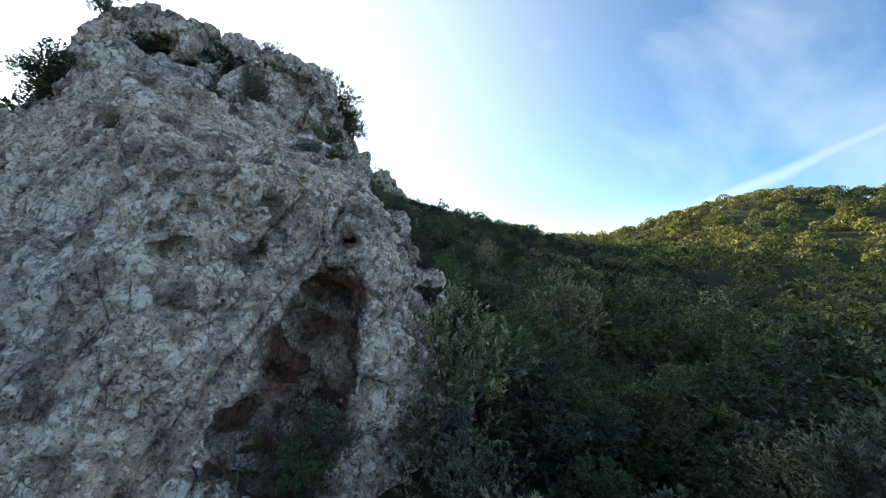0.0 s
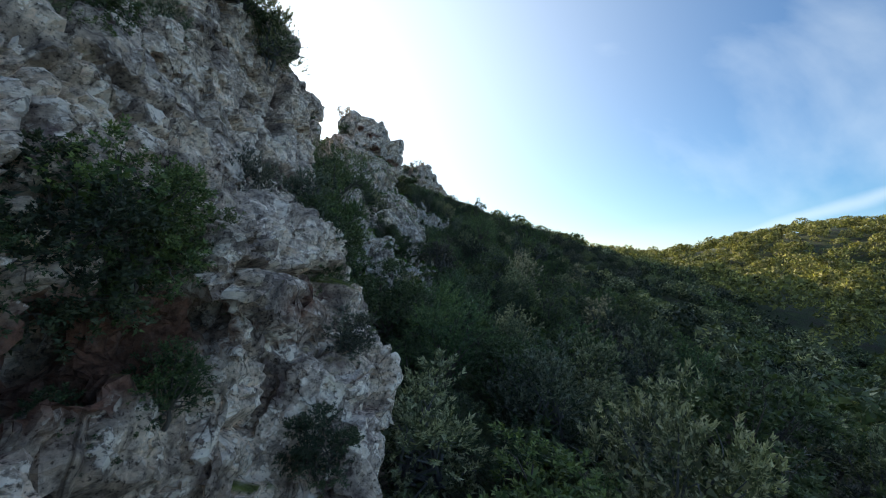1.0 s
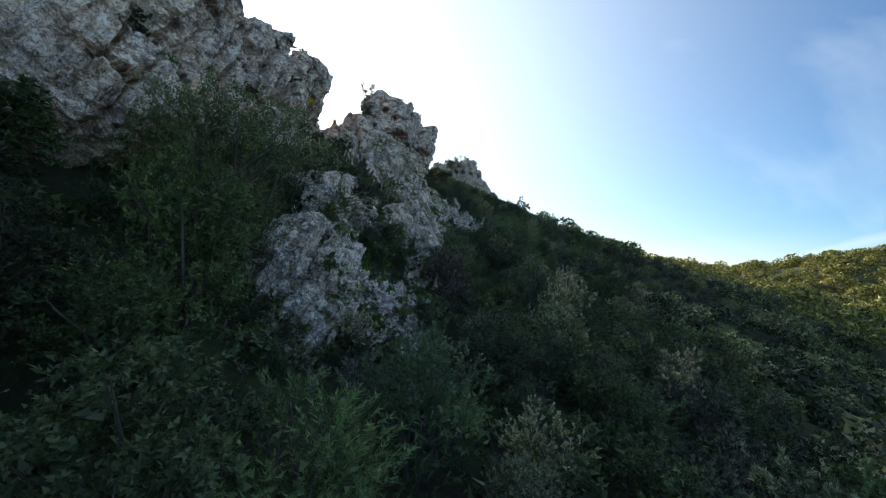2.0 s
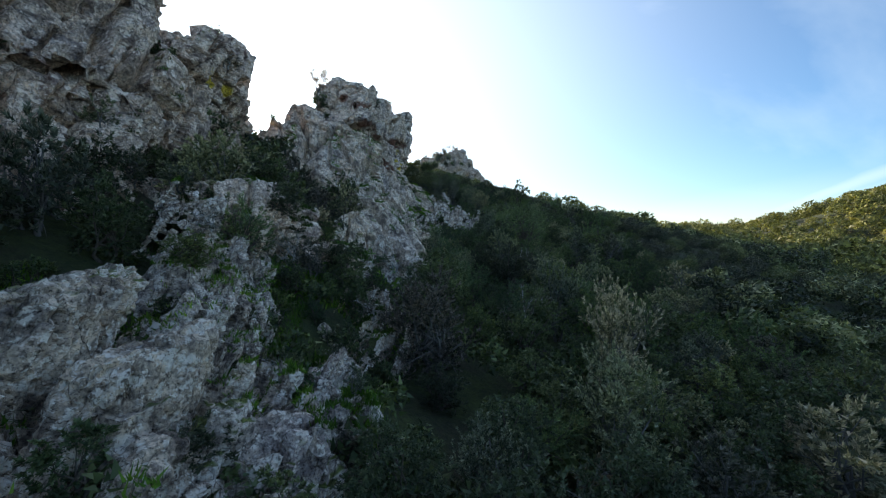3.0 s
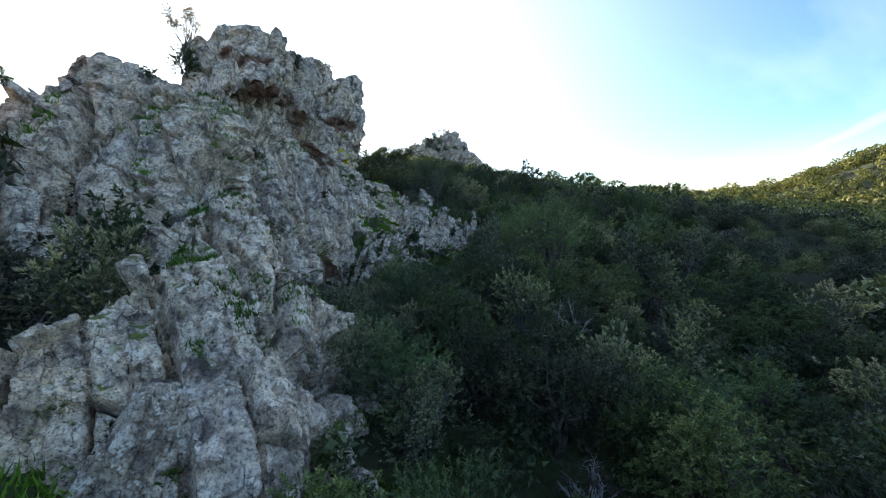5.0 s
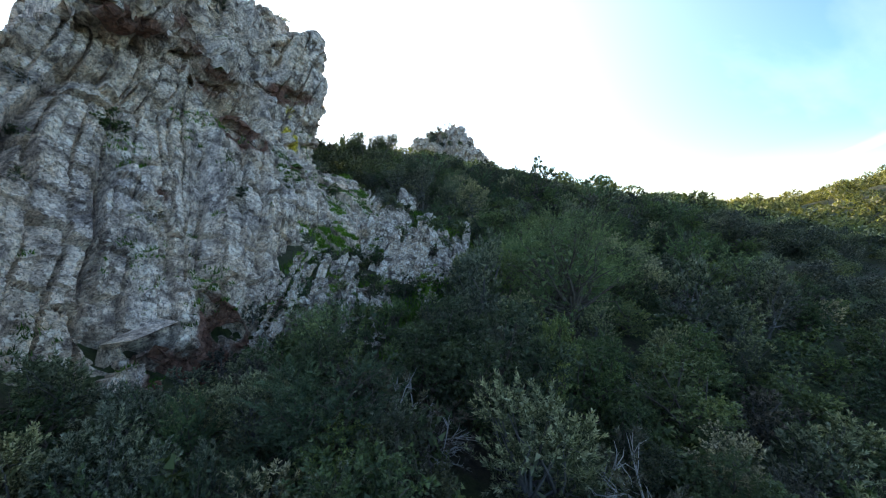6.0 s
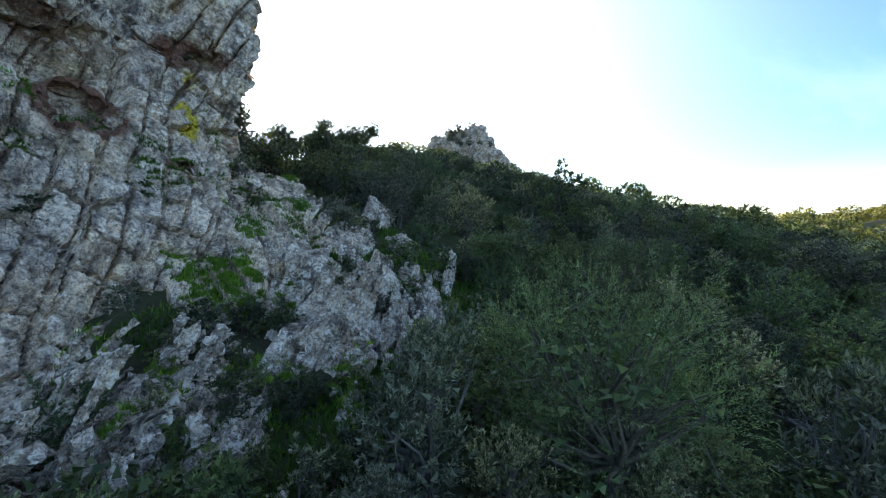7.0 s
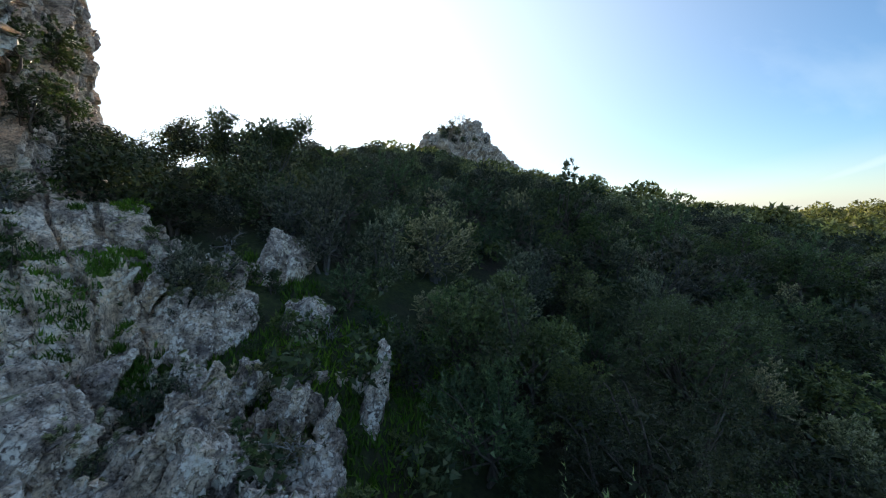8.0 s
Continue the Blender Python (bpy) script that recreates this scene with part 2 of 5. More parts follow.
def leaf_material(name, dark, light, tip, sheen=0.35, through_light=0.18):
    """Foliage whose leaves differ a little from one another and from bush to bush."""
    m, n, l, b = material(name)
    geo = n.new("ShaderNodeNewGeometry")
    info = n.new("ShaderNodeObjectInfo")
    r = ramp_node(n, [(0.0, dark), (0.7, light), (1.0, tip)])
    l.new(geo.outputs["Random Per Island"], r.inputs["Fac"])
    tint = ramp_node(n, [(0.0, (0.48, 0.42, 0.46)), (0.3, (0.62, 0.69, 0.65)), (0.6, (0.90, 0.95, 0.76)), (0.85, (1.25, 1.22, 0.88)), (1.0, (1.65, 1.4, 1.22))])
    l.new(info.outputs["Random"], tint.inputs["Fac"])
    # leaves nearer the ends of the twigs are paler
    twig_pos = n.new("ShaderNodeAttribute")
    twig_pos.attribute_name = "tip"
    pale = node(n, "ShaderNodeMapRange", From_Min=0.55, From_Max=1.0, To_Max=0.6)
    l.new(twig_pos.outputs["Fac"], pale.inputs["Value"])
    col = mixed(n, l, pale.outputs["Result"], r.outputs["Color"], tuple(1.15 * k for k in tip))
    col = mixed(n, l, 1.0, col, tint.outputs["Color"], "MULTIPLY")
    tc = n.new("ShaderNodeTexCoord")
    k = node(n, "ShaderNodeTexNoise", Scale=0.42, Detail=2)
    l.new(tc.outputs["Object"], k.inputs["Vector"])
    kr = ramp_node(n, [(0.34, (0.5, 0.52, 0.56)), (0.5, (1.0, 1.0, 1.0)), (0.66, (1.6, 1.5, 1.2))])
    l.new(k.outputs["Fac"], kr.inputs["Fac"])
    col = mixed(n, l, 1.0, col, kr.outputs["Color"], "MULTIPLY")
    l.new(col, b.inputs["Base Color"])
    b.inputs["Roughness"].default_value = 0.55
    b.inputs["Specular IOR Level"].default_value = sheen
    tr = n.new("ShaderNodeBsdfTranslucent")
    l.new(mixed(n, l, 1.0, col, (1.5, 1.6, 0.6), "MULTIPLY"), tr.inputs["Color"])
    ms = node(n, "ShaderNodeMixShader", Fac=through_light)
    l.new(b.outputs["BSDF"], ms.inputs[1])
    l.new(tr.outputs["BSDF"], ms.inputs[2])
    l.new(ms.outputs["Shader"], n["Material Output"].inputs["Surface"])
    return m


def bark_material(name, a, c):
    m, n, l, b = material(name)
    tc = n.new("ShaderNodeTexCoord")
    mpn = node(n, "ShaderNodeMapping", Scale=(6, 6, 1.5))
    l.new(tc.outputs["Object"], mpn.inputs["Vector"])
    k = node(n, "ShaderNodeTexNoise", Scale=3, Detail=7, Roughness=0.7)
    l.new(mpn.outputs["Vector"], k.inputs["Vector"])
    r = ramp_node(n, [(0.3, a), (0.7, c)])
    l.new(k.outputs["Fac"], r.inputs["Fac"])
    l.new(r.outputs["Color"], b.inputs["Base Color"])
    b.inputs["Roughness"].default_value = 0.9
    bp = node(n, "ShaderNodeBump", Strength=0.6, Distance=0.02)
    l.new(k.outputs["Fac"], bp.inputs["Height"])
    l.new(bp.outputs["Normal"], b.inputs["Normal"])
    return m


def ground_material():
    m, n, l, b = material("ground_soil_and_grass")
    tc = n.new("ShaderNodeTexCoord")
    k1 = node(n, "ShaderNodeTexNoise", Scale=0.35, Detail=7, Roughness=0.65)
    k2 = node(n, "ShaderNodeTexNoise", Scale=6, Detail=8, Roughness=0.7)
    for k in (k1, k2):
        l.new(tc.outputs["Object"], k.inputs["Vector"])
    r1 = ramp_node(n, [(0.35, (0.055, 0.042, 0.03)), (0.5, (0.045, 0.06, 0.02)), (0.65, (0.075, 0.10, 0.025))])
    l.new(k1.outputs["Fac"], r1.inputs["Fac"])
    r2 = ramp_node(n, [(0.3, (0.45, 0.45, 0.45)), (0.7, (1.35, 1.3, 1.2))])
    l.new(k2.outputs["Fac"], r2.inputs["Fac"])
    l.new(mixed(n, l, 1.0, r1.outputs["Color"], r2.outputs["Color"], "MULTIPLY"), b.inputs["Base Color"])
    b.inputs["Roughness"].default_value = 0.95
    bp = node(n, "ShaderNodeBump", Strength=0.9, Distance=0.12)
    l.new(k2.outputs["Fac"], bp.inputs["Height"])
    l.new(bp.outputs["Normal"], b.inputs["Normal"])
    return m


ROCK = rock_material("grey_limestone_with_lichen", (1.27, 1.14, 1.05))
ROCK_PALE = rock_material("pale_limestone_with_lichen", (1.0, 0.91, 0.85), 1.0)
ROCK_WARM = rock_material("warm_grey_limestone_with_lichen", (1.24, 1.05, 0.93), 0.8, (0.12, 0.078, 0.08))
SOIL = ground_material()
BARK = bark_material("brown_bark", (0.05, 0.04, 0.032), (0.15, 0.125, 0.10))
BARK_PALE = bark_material("bleached_dead_wood", (0.20, 0.19, 0.18), (0.46, 0.44, 0.41))
BARK_GREY = bark_material("grey_bark", (0.07, 0.066, 0.062), (0.20, 0.19, 0.175))
OAK = leaf_material("holm_oak_leaves", (0.032, 0.047, 0.026), (0.076, 0.104, 0.052), (0.15, 0.17, 0.10))
MASTIC = leaf_material("mastic_leaves", (0.034, 0.055, 0.026), (0.082, 0.122, 0.052), (0.165, 0.20, 0.09))
HEATHER = leaf_material("tree_heather_sprigs", (0.054, 0.066, 0.046), (0.150, 0.162, 0.122), (0.42, 0.40, 0.34), 0.2)
BROOM = leaf_material("broom_shoots", (0.045, 0.078, 0.046), (0.096, 0.150, 0.084), (0.18, 0.23, 0.13), 0.3)
DRY = leaf_material("dry_leaves", (0.071, 0.057, 0.046), (0.143, 0.122, 0.100), (0.242, 0.215, 0.186), 0.15)
GRASS = leaf_material("green_grass", (0.05, 0.10, 0.018), (0.10, 0.20, 0.028), (0.17, 0.26, 0.05), 0.2)
MAQUIS = leaf_material("far_maquis_foliage", (0.06, 0.065, 0.034), (0.17, 0.172, 0.085), (0.32, 0.305, 0.16), 0.2)

# ---- numeric helpers ----
def hashed(ix, iy, iz, seed):
    h = (ix.astype(np.int64) * 374761393 + iy.astype(np.int64) * 668265263 + iz.astype(np.int64) * 2147483647 + seed * 1274126177) & 0xFFFFFFFF
    h = ((h ^ (h >> 13)) * 1274126177) & 0xFFFFFFFF
    h = ((h ^ (h >> 16)) * 2246822519) & 0xFFFFFFFF
    return ((h ^ (h >> 15)) & 0xFFFFFF) / float(0xFFFFFF)


def vnoise(p, seed=0):
    """Smooth value noise in [0, 1] at points p (n, 3)."""
    i = np.floor(p).astype(np.int64)
    f = p - i
    f = f * f * f * (f * (f * 6 - 15) + 10)
    out = np.zeros(len(p))
    for dx in (0, 1):
        wx = f[:, 0] if dx else 1 - f[:, 0]
        for dy in (0, 1):
            wy = f[:, 1] if dy else 1 - f[:, 1]
            for dz in (0, 1):
                wz = f[:, 2] if dz else 1 - f[:, 2]
                out += wx * wy * wz * hashed(i[:, 0] + dx, i[:, 1] + dy, i[:, 2] + dz, seed)
    return out


def fbm(p, scale, octaves=4, seed=0, gain=0.5):
    """Fractal noise in about [-1, 1] with features of that many metres."""
    out, amp, total, s = np.zeros(len(p)), 1.0, 0.0, 1.0 / scale
    for o in range(octaves):
        out += amp * (vnoise(p * s + 17.3 * o, seed + o) * 2 - 1)
        total += amp
        amp *= gain
        s *= 2.03
    return out / total * 1.6


def mesh_object(name, verts, faces, mat, smooth=True, parent=None):
    me = bpy.data.meshes.new(name)
    verts, faces = np.asarray(verts, np.float32), np.asarray(faces, np.int32)
    k = faces.shape[1]
    me.vertices.add(len(verts))
    me.vertices.foreach_set("co", verts.ravel())
    me.loops.add(faces.size)
    me.loops.foreach_set("vertex_index", faces.ravel())
    me.polygons.add(len(faces))
    me.polygons.foreach_set("loop_start", np.arange(0, faces.size, k, dtype=np.int32))
    me.update(calc_edges=True)
    me.validate()
    me.polygons.foreach_set("use_smooth", np.full(len(faces), smooth))
    me.materials.append(mat)
    ob = new(name, me)
    ob.parent = parent
    return ob


def surface(field, origin, step):
    """Closed quads round the negative part of a sampled field (surface nets)."""
    inside = field < 0
    nx, ny, nz = field.shape
    corners = [(a, b, c) for a in (0, 1) for b in (0, 1) for c in (0, 1)]
    count = sum(inside[a:nx - 1 + a, b:ny - 1 + b, c:nz - 1 + c].astype(np.int8) for a, b, c in corners)
    active = (count > 0) & (count < 8)
    idx = np.argwhere(active)
    ident = np.full(active.shape, -1, np.int64)
    ident[active] = np.arange(len(idx))
    vals = {c: field[idx[:, 0] + c[0], idx[:, 1] + c[1], idx[:, 2] + c[2]] for c in corners}
    acc, num = np.zeros((len(idx), 3)), np.zeros(len(idx))
    for c in corners:
        for ax in range(3):
            if c[ax]:
                continue
            d = list(c)
            d[ax] = 1
            v0, v1 = vals[c], vals[tuple(d)]
            cross = (v0 < 0) != (v1 < 0)
            t = np.where(cross, v0 / np.where(cross, v0 - v1, 1), 0)
            pos = np.tile(np.array(c, float), (len(idx), 1))
            pos[:, ax] += t
            acc += pos * cross[:, None]
            num += cross
    verts = (idx + acc / num[:, None]) * step + origin
    faces = []
    for ax in range(3):
        u, v = (ax + 1) % 3, (ax + 2) % 3
        lo = [slice(None)] * 3
        hi = [slice(None)] * 3
        lo[ax], hi[ax] = slice(0, -1), slice(1, None)
        a, b = inside[tuple(lo)], inside[tuple(hi)]
        cr = np.argwhere(a != b)
        ok = (cr[:, u] > 0) & (cr[:, v] > 0) & (cr[:, u] < field.shape[u] - 1) & (cr[:, v] < field.shape[v] - 1)
        cr = cr[ok]
        flip = a[tuple(cr.T)]
        quad = []
        for du, dv in ((-1, -1), (0, -1), (0, 0), (-1, 0)):
            q = cr.copy()
            q[:, u] += du
            q[:, v] += dv
            quad.append(ident[tuple(q.T)])
        quad = np.stack(quad, 1)
        quad[~flip] = quad[~flip][:, ::-1]
        faces.append(quad)
    return verts, np.concatenate(faces)


def convex(p, planes):
    """Signed distance to the solid that lies behind all planes (normal, point)."""
    d = np.full(len(p), -1e9)
    for nrm, pt in planes:
        nrm = np.array(nrm, float)
        nrm /= np.linalg.norm(nrm)
        d = np.maximum(d, (p - np.array(pt, float)) @ nrm)
    return d


def pit(p, centre, radii):
    q = (p - np.array(centre, float)) / np.array(radii, float)
    return (np.sqrt((q * q).sum(1)) - 1) * min(radii)


# the rock splits into leaning columns and thin beds
LEAN = np.array(Euler((radians(-31), radians(12), radians(-8))).to_matrix())


def fractured(p, cells, amp, seed, solid=0.0, grain=0.07):
    """How far the face stands out at p: flat-faced leaning blocks between open joints; solid: 0 split into columns, 1 massive and pitted."""
    if isinstance(solid, tuple):
        solid = np.interp(p[:, 1], solid[2:], solid[:2])
    warp = np.stack([fbm(p, 3.0, 2, seed + 11 * k) for k in range(3)], 1)
    q = (p + warp * 0.16) @ LEAN
    out = np.zeros(len(p))
    loose = 1 - solid
    for k, size in enumerate(cells):
        g = q / np.array(size)
        g[:, 2] += 0.61 * hashed(np.floor(g[:, 0]), np.floor(g[:, 1]), g[:, 0] * 0, seed + k)
        c = np.floor(g)
        f = g - c - 0.5
        r = [hashed(c[:, 0], c[:, 1], c[:, 2], seed + 5 + k + 30 * j) for j in range(4)]
        tilt = sum(f[:, j] * (r[j + 1] - 0.5) for j in range(3))
        wide = max((0.07, 0.11, 0.18)[k], 1.5 * grain / min(size[0], size[1]))
        sides = np.abs(f[:, 1]) if size[0] > 1.6 * size[1] else np.abs(f[:, :2]).max(1)
        joint = np.clip((sides * 2 - 1 + wide) / wide, 0, 1)
        ends = np.clip((np.abs(f[:, 2]) * 2 - 1 + wide * 0.4) / (wide * 0.4), 0, 1) * 0.85
        out += amp * (1.25, 0.80, 0.20)[k] * loose * ((r[0] - 0.5) + tilt * 0.8 - np.maximum(joint, ends) * (0.75, 0.95, 0.8)[k] * (r[1] > 0.25))
    # clefts that run with the columns
    u = np.stack([q[:, 0] * 0.3, q[:, 1] * 0.55, q[:, 2] * 0.10], 1)
    cleft = np.clip(1 - np.abs(vnoise(u, seed + 80) * 2 - 1) / 0.15, 0, 1) ** 1.2
    out = out - cleft * amp * 1.4 * loose ** 1.5 + fbm(p, 1.0, 2, seed + 40) * amp * 0.10 + fbm(p, 0.28, 2, seed + 60) * amp * 0.05
    # angular chips of two sizes
    chip = min(cells[1][:2])
    bold = chip * (0.12 + 0.03 * solid)
    out += facets(q, (0.75 * chip, 0.6 * chip, 1.3 * chip), seed + 71) * bold + facets(q, (0.3 * chip, 0.24 * chip, 0.36 * chip), seed + 75) * 0.06 * chip
    if np.any(solid):
        # a massive face: low swells, shallow steps, weathered pits and a few small holes
        hole = np.clip((vnoise(q / np.array((0.30, 0.22, 0.26)), seed + 83) - 0.80) / 0.1, 0, 1)
        pock = np.clip((vnoise(q / 0.15, seed + 84) - 0.6) / 0.3, 0, 1)
        out += solid * (fbm(p, 1.6, 3, seed + 81) * 0.14 + fbm(q / np.array((1, 1, 1.8)), 0.42, 3, seed + 82) * 0.125 - hole * 0.15 - pock * 0.05)
    return out


def facets(p, size, seed):
    """Angular chips in about [-1, 1]: every cell of an uneven mosaic has a tilted flat face of its own."""
    g = p / np.array(size)
    low = np.floor(g - 0.5)
    best, pick, off = np.full(len(p), 1e9), [np.zeros(len(p)) for _ in range(3)], np.zeros_like(p)
    for dx in (0, 1):
        for dy in (0, 1):
            for dz in (0, 1):
                c = low + np.array((dx, dy, dz))
                at = np.stack([hashed(c[:, 0], c[:, 1], c[:, 2], seed + k) for k in range(3)], 1)
                d = g - c - 0.1 - 0.8 * at
                r2 = (d * d).sum(1)
                win = r2 < best
                best[win], off[win] = r2[win], d[win]
                for k in range(3):
                    pick[k][win] = at[win, k]
    return (pick[0] - 0.5) + 1.5 * ((pick[1] - 0.5) * off[:, 0] + (pick[2] - 0.5) * off[:, 1] + (pick[0] - 0.5) * off[:, 2])


def face_normals(v, f):
    return np.cross(v[f[:, 2]] - v[f[:, 0]], v[f[:, 3]] - v[f[:, 1]])


def point_normals(v, f):
    fn, n = face_normals(v, f), np.zeros_like(v)
    for k in range(4):
        np.add.at(n, f[:, k], fn)
    return n / np.maximum(np.linalg.norm(n, axis=1, keepdims=True), 1e-9)


def unit_rows(v):
    return v / np.maximum(np.linalg.norm(v, axis=1, keepdims=True), 1e-9)


def split_quads(v, f):
    """Each quad becomes four."""
    e = np.sort(np.stack([f, np.roll(f, -1, 1)], 2).reshape(-1, 2), 1)
    key = e[:, 0].astype(np.int64) * len(v) + e[:, 1]
    uniq, inv = np.unique(key, return_inverse=True)
    mids = (v[uniq // len(v)] + v[uniq % len(v)]) / 2
    em = inv.reshape(-1, 4) + len(v)
    cen = np.arange(len(f)) + len(v) + len(mids)
    nv = np.concatenate([v, mids, v[f].mean(1)])
    nf = np.concatenate([np.stack([f[:, k], em[:, k], cen, em[:, k - 1]], 1) for k in range(4)])
    return nv, nf


def rock(name, bounds, step, form, pits=(), cells=((1.3, 1.0, 2.4), (0.6, 0.5, 0.9), (0.28, 0.25, 0.34)), amp=0.42, seed=1, mat=None, label="", iron=0.0, parent=None, fine=1, others=(), solid=0.0, gold=(), near=None):
    """A rock mass: a smooth form with hollows, split fine and broken into blocks; returns the object with its points and normals."""
    lo, hi = np.array(bounds[0], float), np.array(bounds[1], float)
    axes = [np.arange(lo[k], hi[k] + step, step) for k in range(3)]
    shape = tuple(len(a) for a in axes)
    p = np.stack(np.meshgrid(*axes, indexing="ij"), -1).reshape(-1, 3)
    d = form(p)
    band = np.abs(d) < amp * 1.6 + 2 * step
    d[band] += fbm(p[band], 4.0, 2, seed) * amp * 0.7
    for centre, radii, depth in pits:
        near = (np.abs(p - np.array(centre)) < np.array(radii) + 0.8).all(1)
        if near.any():
            pn = p[near]
            d[near] = np.maximum(d[near], -(pit(pn, centre, radii) + fbm(pn, 0.6, 3, seed + 70) * 0.34 * min(1, 2 * min(radii))))
    f = d.reshape(shape)
    for ax in range(3):
        for end in (0, -1):
            s = [slice(None)] * 3
            s[ax] = end
            f[tuple(s)] = np.maximum(f[tuple(s)], 0.05)
    verts, faces = surface(f, lo, step)
    mid = verts[faces].mean(1)
    faces = faces[mid[:, 2] > ground_height(mid[:, 0], mid[:, 1]) - 0.9]
    for planes in others:
        faces = faces[convex(verts[faces].mean(1), planes) > -1.0]
    vn = np.concatenate([verts, point_normals(verts, faces)], 1)
    fn = unit_rows(face_normals(verts, faces))
    seen = (fn @ np.array((0.80, -0.52, 0.30)) > -0.12) & ~((fn[:, 2] > 0.75) & (verts[faces].mean(1)[:, 2] > 12.5))
    shells = []
    close = np.zeros(len(faces), bool)
    if near is not None:
        mid = verts[faces].mean(1)
        close = seen & ((mid > np.array(near[0])) & (mid < np.array(near[1]))).all(1)
    for keep, times in ((close, fine + 1), (seen & ~close, fine), (~seen, 0)):
        used, inv = np.unique(faces[keep], return_inverse=True)
        v6, f4 = vn[used], inv.reshape(-1, 4)
        for _ in range(times):
            v6, f4 = split_quads(v6, f4)
        shells.append((v6, f4))
    starts = np.cumsum([0] + [len(v6) for v6, _ in shells])
    faces = np.concatenate([f4 + at for (_, f4), at in zip(shells, starts)])
    v6 = np.concatenate([v6 for v6, _ in shells])
    verts, nrm = v6[:, :3], unit_rows(v6[:, 3:])
    rust = np.zeros(len(verts))
    for centre, radii, depth in pits:
        rust = np.maximum(rust, depth * np.clip(0.75 - pit(verts, centre, radii) / 0.5, 0, 1))
    if iron:
        rust = np.maximum(rust, np.clip(fbm(verts, 2.5, 3, seed + 90) * 1.5 - 0.95, 0, 0.8) * iron)
    hollow = np.zeros(len(verts))
    for centre, radii, depth in pits:
        hollow = np.maximum(hollow, np.clip(1 - pit(verts, centre, radii) / 0.25, 0, 1))
    verts = verts + nrm * (fractured(verts, cells, amp, seed, solid, step * 0.5 ** fine) * (1 - 0.6 * hollow))[:, None]
    nrm = point_normals(verts, faces)
    ob = mesh_object(name, verts, faces, mat or ROCK, False)
    me = ob.data
    moss = np.clip((nrm[:, 2] - 0.5) * 2.0, 0, 1) * np.clip(fbm(verts, 1.8, 3, seed + 95) * 1.5 + 0.1, 0, 1)
    yellow = np.zeros(len(verts))
    for centre, radii in gold:
        yellow = np.maximum(yellow, np.clip(0.75 - pit(verts, centre, radii) / 0.3, 0, 1))
    for key, values in (("iron", rust), ("moss", moss), ("gold", yellow)):
        a = me.attributes.new(key, "FLOAT", "POINT")
        a.data.foreach_set("value", values.astype(np.float32))
    if parent is None:
        tagged(ob, label, "rock")
    ob.parent = parent
    return ob, verts, nrm


# ---- ground ----
Y_KEYS = [-60, -10, 0, 25, 37, 45, 61, 70, 76, 86, 100, 130, 190, 260, 400]
H_AXIS = [-9, -4.6, -3.9, -2.9, -2.5, -1.9, 0.0, 1.9, 3.0, 5.4, 6.4, 8, 12, 4, -6]
X_CREST = [-16, -13, -13, -17, -20, -21, -22, -22, -22, -21, -23, -32, -46, -50, -50]
Z_CREST = [-3, 0, 2.0, 6.0, 8.5, 9.5, 10, 9.8, 10.4, 11.3, 12.8, 16, 24, 12, 0]


def ground_height(x, y):
    """The slope: a rising gully beside the path, the ridge on one side, a hill across the valley on the other."""
    x, y = np.asarray(x, float), np.asarray(y, float)
    h0, xc, zc = np.interp(y, Y_KEYS, H_AXIS), np.interp(y, Y_KEYS, X_CREST), np.interp(y, Y_KEYS, Z_CREST)
    left = h0 + 0.36 * np.clip(-x, 0, 5)
    t = np.clip((-x - 5) / (-xc - 5), 0, 1) ** (1 + 0.6 * np.exp(-((y - 56) / 8) ** 2) - 0.28 * np.exp(-((y - 36) / 9) ** 2))
    left = left + (zc - h0 - 1.8) * t - 0.42 * np.clip(xc - x, 0, 200)
    right = h0 - 0.23 * np.clip(x, 0, 42) - 0.06 * np.clip(x - 42, 0, 30)
    z = np.where(x < 0, left, right)
    hill = 25 * np.exp(-(((x - 170) / 62) ** 2 + ((y - 190) / 95) ** 2))
    z = z - 2.6 * np.exp(-((x + 3.2) / 3.6) ** 2 - ((y - 4.5) / 3.6) ** 2)
    z = z - 0.9 * np.exp(-((x + 9.3) / 2.3) ** 2 - ((y - 56.0) / 4.0) ** 2)
    z = z - 1.9 * np.exp(-((x + 11.0) / 0.9) ** 2 - ((y - 57.0) / 1.6) ** 2)
    far = np.clip((np.hypot(x - 40, y - 100) - 330) / 500, 0, 1)
    p = np.stack([x.ravel(), y.ravel(), np.zeros(x.size)], 1)
    bump = fbm(p, 9, 3, 301).reshape(x.shape) * 0.55 + fbm(p, 60, 3, 305).reshape(x.shape) * np.clip((np.hypot(x, y - 40) - 60) / 100, 0, 1) * 3
    return (z + hill) * (1 - far) - 30 * far + bump


def axis_steps(lo, hi, fine_lo, fine_hi, fine):
    mid = np.arange(fine_lo, fine_hi, fine)
    out_hi = fine_hi + (hi - fine_hi) * (np.linspace(0, 1, 46) ** 2.2)
    out_lo = fine_lo - (fine_lo - lo) * (np.linspace(0, 1, 40)[1:] ** 2.2)
    return np.concatenate([out_lo[::-1], mid, out_hi])


